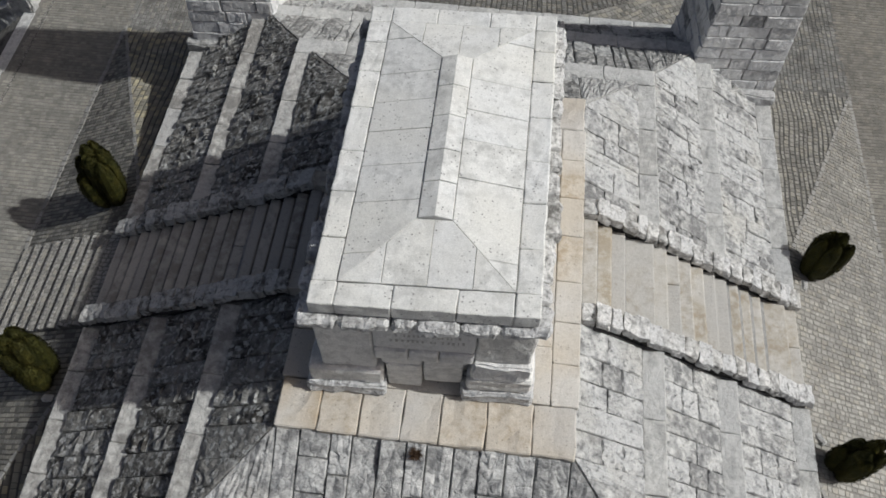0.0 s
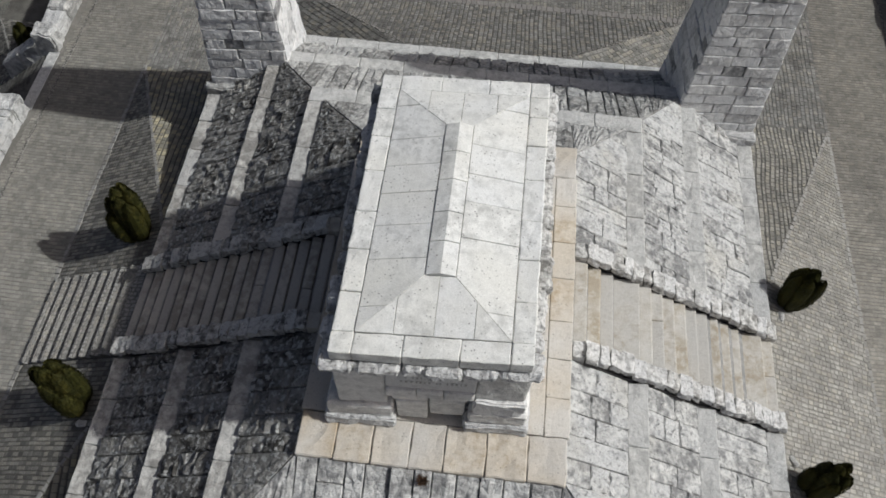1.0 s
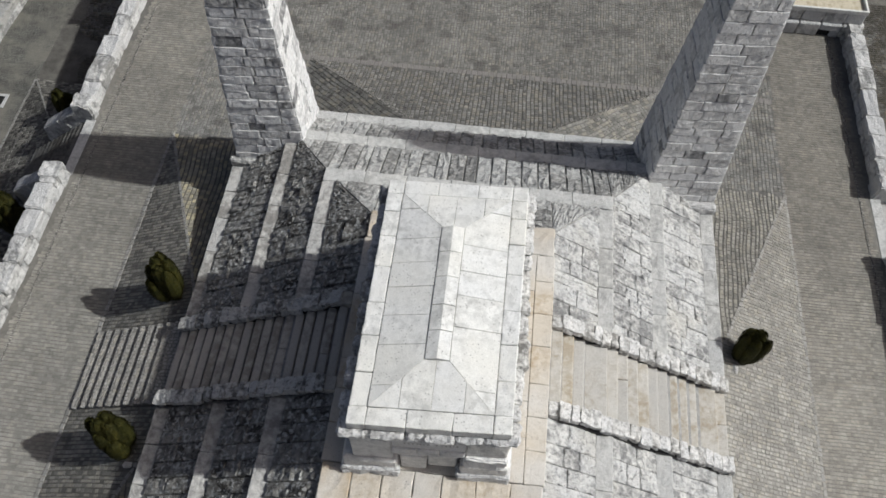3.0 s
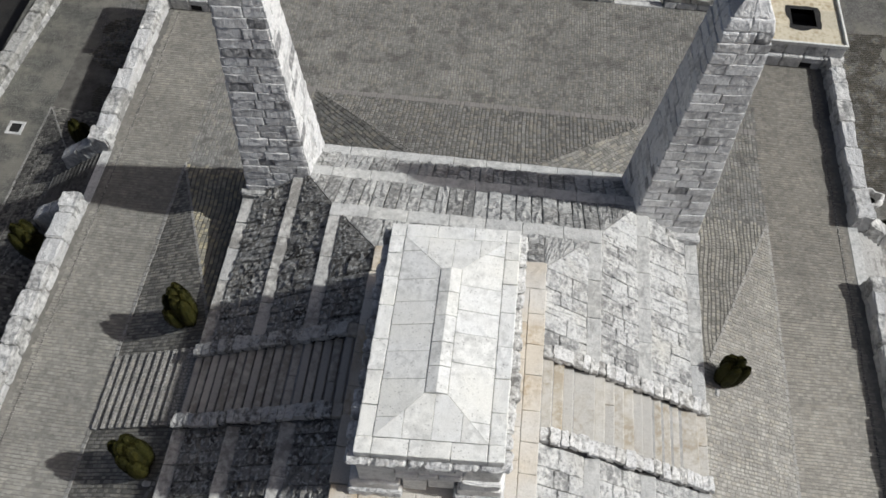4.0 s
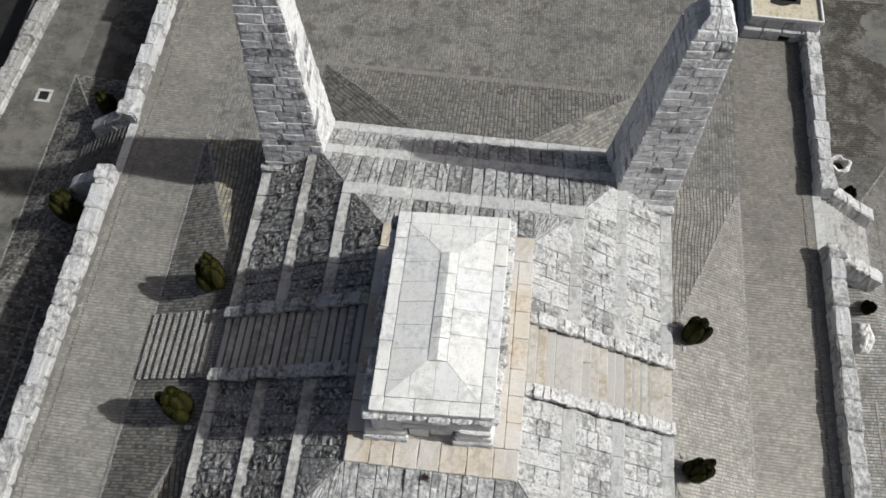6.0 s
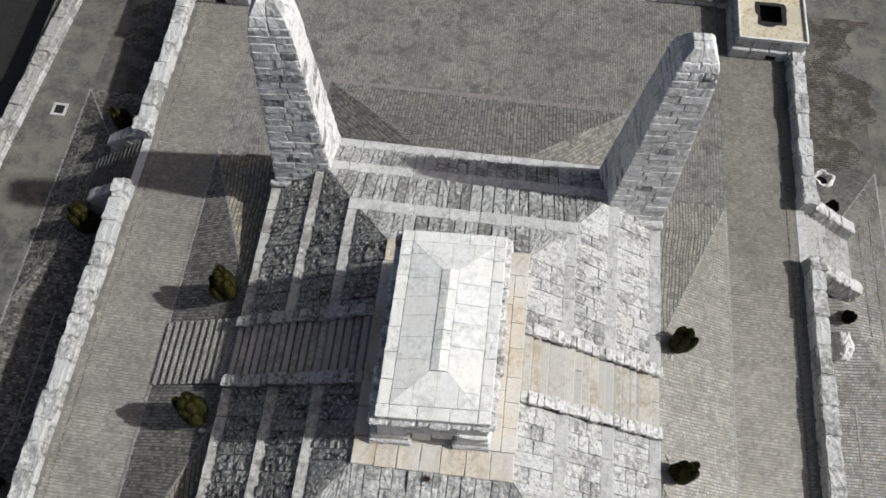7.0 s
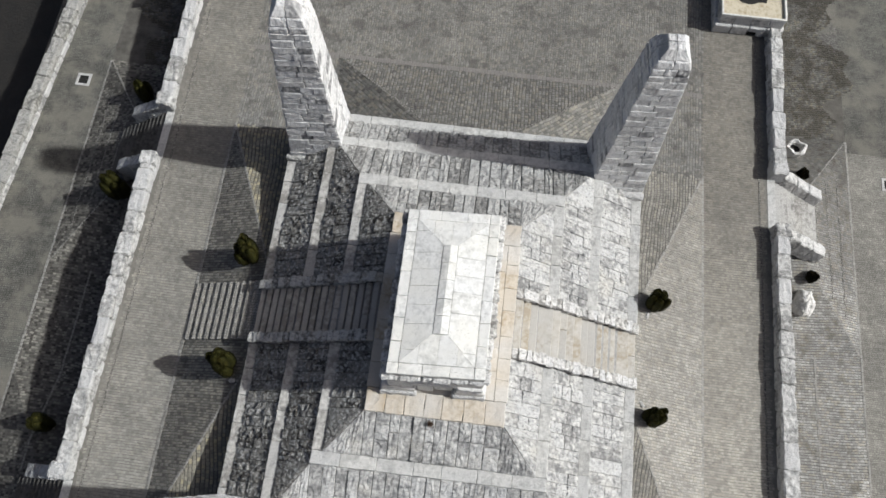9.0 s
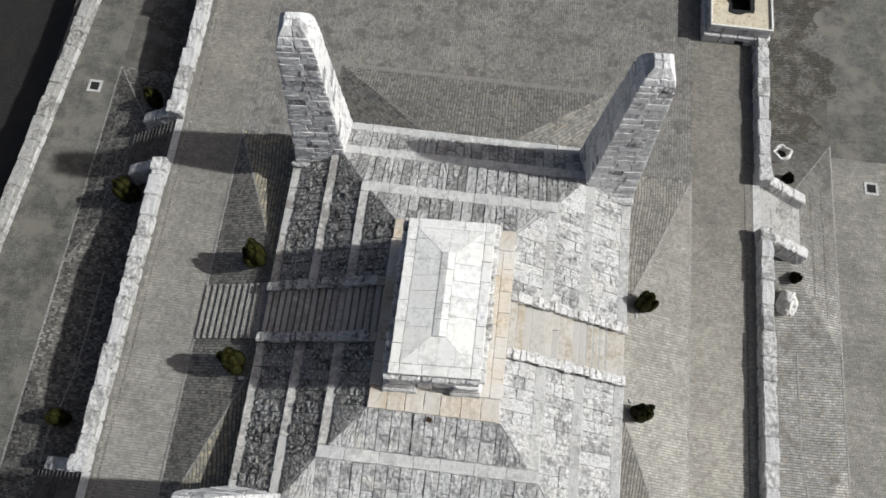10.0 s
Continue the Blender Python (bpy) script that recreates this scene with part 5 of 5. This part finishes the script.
# soot smeared round the altar holes
for s in (-1, 1):
    cx, cy = s * 13.12 - 0.02, 19.41
    sb = bmesh.new()
    ring_in, ring_out = [], []
    for k in range(40):
        a = k * 2 * math.pi / 40
        q = max(abs(math.cos(a)), abs(math.sin(a)))
        r1 = 0.5 / q
        r2 = r1 + 0.1 + 0.2 * (0.5 + noise.noise(Vector((math.cos(a) * 1.3 + s, math.sin(a) * 1.3, 2.0 + s)))) + rq.uniform(0, 0.03)
        ring_in.append(sb.verts.new((cx + math.cos(a) * r1, cy + math.sin(a) * r1, 1.179)))
        ring_out.append(sb.verts.new((cx + math.cos(a) * r2, cy + math.sin(a) * r2, 1.179)))
    for k in range(40):
        q = (k + 1) % 40
        sb.faces.new((ring_in[k], ring_out[k], ring_out[q], ring_in[q]))
    so = new("soot_stain", mesh_of("soot_stain", sb, M_SOOT_HOLE))
    tagged(so, "black soot smear round the altar hole", "stain", "soot stains")


# ---- setts: the small paving stones of plaza, banks and lower terrace ----
def bank_heights(x, y):
    ax, ay = np.abs(x), np.abs(y)
    h = np.minimum((BANK_X - ax) / (BANK_X - 7.6), (BANK_TIP - ay) / (BANK_TIP - BANK_TOP_HALF)) * BANK_TOP
    g = np.minimum((BANK_Y - ay) / (BANK_Y - 9.4), (FAR_TIP - ax) / (FAR_TIP - FAR_TOP_HALF)) * BANK_TOP
    h = np.where(ay > 9.4, g, h)
    return np.clip(h, 0.0, BANK_TOP)


def low_heights(x, y):
    h = np.zeros_like(x)
    fx = np.clip((19.6 - np.abs(x)) / 3.0, 0, 1)
    for gy in (GATE_Y, GATE_Y - 16.9):
        h = np.maximum(h, 1.3 * np.minimum(fx, np.clip((5.8 - np.abs(y - gy)) / 4.1, 0, 1)))
    return LOW_Z + h


def lay_setts(name, label, box, inside, heights, mat, turn=0.0, length=0.105, depth=0.075, seed=1, wave=0.018, flat=1.0, close=0.88, ends=1.0):
    """Rows of small stones over a stretch of ground: uneven lengths, wavering rows, each stone with its own tilt."""
    rng = np.random.default_rng(seed)
    x0, x1, y0, y1 = box
    cx, cy = (x0 + x1) / 2, (y0 + y1) / 2
    half = math.hypot(x1 - x0, y1 - y0) / 2
    c, s = math.cos(radians(turn)), math.sin(radians(turn))
    us, vs, ls, ds = [], [], [], []
    v = -half
    while v < half:
        d = depth * rng.uniform(0.8, 1.2)
        n = int(2 * half / length * 1.1)
        l = length * rng.uniform(0.7, 1.35, n)
        e = np.cumsum(l) - half - rng.uniform(0, length)
        us.append(e - l / 2)
        vs.append(np.full(n, v + d / 2))
        ls.append(l)
        ds.append(np.full(n, d))
        v += d
    u, v, l, d = (np.concatenate(q) for q in (us, vs, ls, ds))
    v = v + wave * 1.6 * (np.sin(u * 0.9 + v * 0.31 + seed) + 0.5 * np.sin(u * 2.3 - v * 0.7)) + rng.normal(0, 0.0035, len(u))
    u = u + wave * 0.7 * np.sin(v * 1.1 + u * 0.2)
    px, py = cx + u * c - v * s, cy + u * s + v * c
    keep = (px > x0) & (px < x1) & (py > y0) & (py < y1) & inside(px, py)
    u, v, l, d, px, py = (q[keep] for q in (u, v, l, d, px, py))
    n = len(u)
    hl, hd = l / 2 - 0.0025 * flat * ends, d / 2 * rng.uniform(close - 0.04, close + 0.04, n)
    yaw = radians(turn) + rng.normal(0, 0.02, n)
    rise = rng.uniform(0.009, 0.015, n) * flat
    co = np.zeros((n, 8, 3))
    for k, (a, b2) in enumerate(((-1, -1), (1, -1), (1, 1), (-1, 1))):
        for lev in (0, 1):
            jit = rng.uniform(0.95, 1.03, n)
            du = a * (hl - lev * 0.004 * flat * ends) * (1.0 - 0.02 * ends + 0.2 * ends * (jit - 1.0))
            dv = b2 * (hd - lev * 0.009 * flat) * jit
            qx = px + du * np.cos(yaw) - dv * np.sin(yaw)
            qy = py + du * np.sin(yaw) + dv * np.cos(yaw)
            co[:, k + 4 * lev, 0] = qx
            co[:, k + 4 * lev, 1] = qy
            co[:, k + 4 * lev, 2] = heights(qx, qy) + (rise + rng.normal(0, 0.0022 * flat * (0.35 + 0.65 * ends), n) if lev else -0.012)
    quads = np.array(((4, 5, 6, 7), (0, 1, 5, 4), (1, 2, 6, 5), (2, 3, 7, 6), (3, 0, 4, 7)))
    loops = (np.arange(n)[:, None, None] * 8 + quads[None]).reshape(-1)
    me = bpy.data.meshes.new(name)
    me.vertices.add(n * 8)
    me.vertices.foreach_set("co", co.reshape(-1))
    me.loops.add(len(loops))
    me.loops.foreach_set("vertex_index", loops.astype(np.int32))
    me.polygons.add(n * 5)
    me.polygons.foreach_set("loop_start", np.arange(0, n * 20, 4, dtype=np.int32))
    me.polygons.foreach_set("use_smooth", np.zeros(n * 5, dtype=bool))
    me.update(calc_edges=True)
    me.materials.append(mat)
    return tagged(new(name, me), label, "cobbles", "cobbled paving", "stuff")


def main_face(x, y):
    fx = (BANK_X - np.abs(x)) / (BANK_X - 7.6)
    fy = (BANK_TIP - np.abs(y)) / (BANK_TIP - BANK_TOP_HALF)
    return (fx <= fy) & ((x > 0) | (y > 1.4) | (y < -1.06) | (x < -10.92))


def skew_face(x, y):
    fx = (BANK_X - np.abs(x)) / (BANK_X - 7.6)
    fy = (BANK_TIP - np.abs(y)) / (BANK_TIP - BANK_TOP_HALF)
    return fx > fy


def step_heights(x, y):
    """Tops of the nine cobbled steps over the side banks."""
    i = np.clip(np.floor((10.9 - np.abs(x)) / (2.85 / 9)), 0, 8)
    return (i + 1) * 0.163 + 0.018


def anywhere(x, y):
    return x == x


def mossy(x, y):
    """The overgrown strip, with a wandering outer edge."""
    return np.abs(x) < 18.9 + 0.6 * np.sign(x) + 0.7 * np.sin(y * 1.1) + 0.4 * np.sin(y * 2.9 + 1.0)


for s in (1, -1):
    xs = sorted((s * 7.68, s * BANK_X))
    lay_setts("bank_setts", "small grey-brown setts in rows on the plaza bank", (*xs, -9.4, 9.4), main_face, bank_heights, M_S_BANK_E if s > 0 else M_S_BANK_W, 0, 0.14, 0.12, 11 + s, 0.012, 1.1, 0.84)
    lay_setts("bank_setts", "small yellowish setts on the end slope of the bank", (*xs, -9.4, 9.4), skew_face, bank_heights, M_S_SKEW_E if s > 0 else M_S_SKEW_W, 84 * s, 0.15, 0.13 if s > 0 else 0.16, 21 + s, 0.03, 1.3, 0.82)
    xs = sorted((s * BANK_X, s * 13.86))
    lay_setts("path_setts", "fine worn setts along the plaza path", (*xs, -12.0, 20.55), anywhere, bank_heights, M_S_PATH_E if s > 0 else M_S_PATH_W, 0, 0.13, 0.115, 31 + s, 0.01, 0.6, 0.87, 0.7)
    xs = sorted((s * 14.5, s * 19.6))
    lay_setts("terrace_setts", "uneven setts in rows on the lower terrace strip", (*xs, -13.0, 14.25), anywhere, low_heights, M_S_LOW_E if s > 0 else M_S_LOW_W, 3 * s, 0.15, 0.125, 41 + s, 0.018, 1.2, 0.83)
    xs = sorted((s * 14.5, s * 21.0))
    lay_setts("terrace_setts", "mossy dark setts on the lower terrace strip", (*xs, 14.25, 24.0), mossy, low_heights, M_S_MOSS, 3 * s, 0.14, 0.13, 51 + s, 0.03, 1.8)


lay_setts("step_setts", "small setts paving the cobbled bank steps", (-10.88, -8.06, -1.03, 1.36), anywhere, step_heights, M_S_STEP_W, 90, 0.1, 0.1056, 70, 0.004)


def far_slope(x, y):
    """0 on the flat, 1 on the main face of the rear bank, 2 and 3 on its west and east end slopes."""
    fy = (BANK_Y - y) / (BANK_Y - 9.4)
    fx = (FAR_TIP - np.abs(x)) / (FAR_TIP - FAR_TOP_HALF)
    flat = (fy <= 0) | (fx <= 0)
    return np.where(flat, 0, np.where(fy <= fx, 1, np.where(x < 0, 2, 3)))


FAR_BOX = (-13.86, 13.86, 9.5, 20.55)
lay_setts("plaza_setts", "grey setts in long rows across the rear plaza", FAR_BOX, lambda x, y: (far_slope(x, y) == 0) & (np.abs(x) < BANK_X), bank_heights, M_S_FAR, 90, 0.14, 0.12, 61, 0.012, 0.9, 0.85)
lay_setts("rear_bank_setts", "dark setts in rows on the rear plaza bank", FAR_BOX, lambda x, y: far_slope(x, y) == 1, bank_heights, M_S_FARBANK, 90, 0.16, 0.15, 62, 0.012, 1.3, 0.8)
lay_setts("rear_bank_setts", "dark uneven setts on the end slope of the rear bank", FAR_BOX, lambda x, y: far_slope(x, y) == 2, bank_heights, M_S_TRI_W, 138, 0.16, 0.15, 63, 0.03, 1.2)
lay_setts("rear_bank_setts", "pale uneven setts on the end slope of the rear bank", FAR_BOX, lambda x, y: far_slope(x, y) == 3, bank_heights, M_S_TRI_E, 42, 0.17, 0.16, 64, 0.035, 1.2)


# ---- pieces: rough stones of the podium slopes ----
def slope_stones(name, axis, sgn, seed):
    rnd = random.Random(seed)
    label = "sloping podium face of rough grey limestone blocks"
    slope = thing(name, (sgn * 5 if axis == "x" else 0, sgn * 6 if axis == "y" else 0, BASE_Z), label, "podium slope", "podium slopes", "structure")
    stock = SHADE_LICHENS if axis == "x" and sgn < 0 else NORTHS if axis == "y" and sgn > 0 else SOUTHS if axis == "y" else ROCKS
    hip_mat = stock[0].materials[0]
    for top, foot, edge in TIERS:
        if axis == "x":
            ti, to, tl, fl = top[0], foot[0], top[1], foot[1]
        else:
            ti, to, tl, fl = top[1], foot[1], top[0], foot[0]
        zt, zf = top[2], foot[2]

        def at(s, f):
            """Place at s along the face and f down the slope."""
            o = ti + (to - ti) * f
            z = zt + (zf - zt) * f
            return Vector((sgn * o, s, z)) if axis == "x" else Vector((s, sgn * o, z))

        down = (at(0, 1) - at(0, 0)).normalized()
        u = Vector((0, 1, 0)) if axis == "x" else Vector((1, 0, 0))
        n = u.cross(down)
        if n.z < 0:
            n = -n
        v = n.cross(u)
        slope_len = (at(0, 1) - at(0, 0)).length
        p = -fl
        while p < fl - 0.02:
            w = rnd.uniform(0.32, 0.52) if axis == "y" else rnd.uniform(0.34, 0.52)
            q = p + w
            for stop in (-fl, -tl, -STAIR_GAP, STAIR_GAP, tl, fl):
                if axis == "y" and abs(stop) == STAIR_GAP:
                    continue
                if p + 0.02 < stop and q > stop - 0.22:
                    q = stop
                    break
            mid = (p + q) / 2
            if axis == "x" and abs(mid) < STAIR_GAP:
                p = q
                continue
            if abs(mid) < tl:
                k = rnd.choice((2, 2, 3, 3, 1)) if axis == "x" else rnd.choice((1, 2, 2, 1, 3))
                cuts = [0.0] + sorted((i + rnd.uniform(-0.18, 0.18)) / k for i in range(1, k)) + [1.0]
                for a, b2 in zip(cuts, cuts[1:]):
                    c = (at(mid, a) + at(mid, b2)) / 2 - n * (0.08 if axis == "y" or sgn < 0 else 0.1)
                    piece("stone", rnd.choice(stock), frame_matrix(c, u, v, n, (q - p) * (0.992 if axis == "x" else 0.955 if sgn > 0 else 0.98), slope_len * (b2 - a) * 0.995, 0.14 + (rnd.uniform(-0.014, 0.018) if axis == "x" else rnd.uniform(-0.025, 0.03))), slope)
            else:
                # at the hips the courses are cut to the mitre line
                lo, hi = sorted((abs(p), abs(q)))
                fa, fb = (lo - tl) / (fl - tl), (hi - tl) / (fl - tl)
                sg = 1 if mid > 0 else -1
                quad = [at(sg * lo, fa), at(sg * hi, min(1, fb)), at(sg * hi, 1.0), at(sg * lo, 1.0)]
                if fb > 0.97:
                    quad[1] = at(sg * hi, 0.985)
                nn = (quad[3] - quad[0]).cross(quad[2] - quad[0])
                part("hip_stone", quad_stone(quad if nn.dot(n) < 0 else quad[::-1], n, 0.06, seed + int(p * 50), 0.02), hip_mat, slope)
            p = q


slope_stones("podium_slope_east", "x", 1, 901)
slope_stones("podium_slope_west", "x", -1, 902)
slope_stones("podium_slope_north", "y", 1, 903)
slope_stones("podium_slope_south", "y", -1, 904)
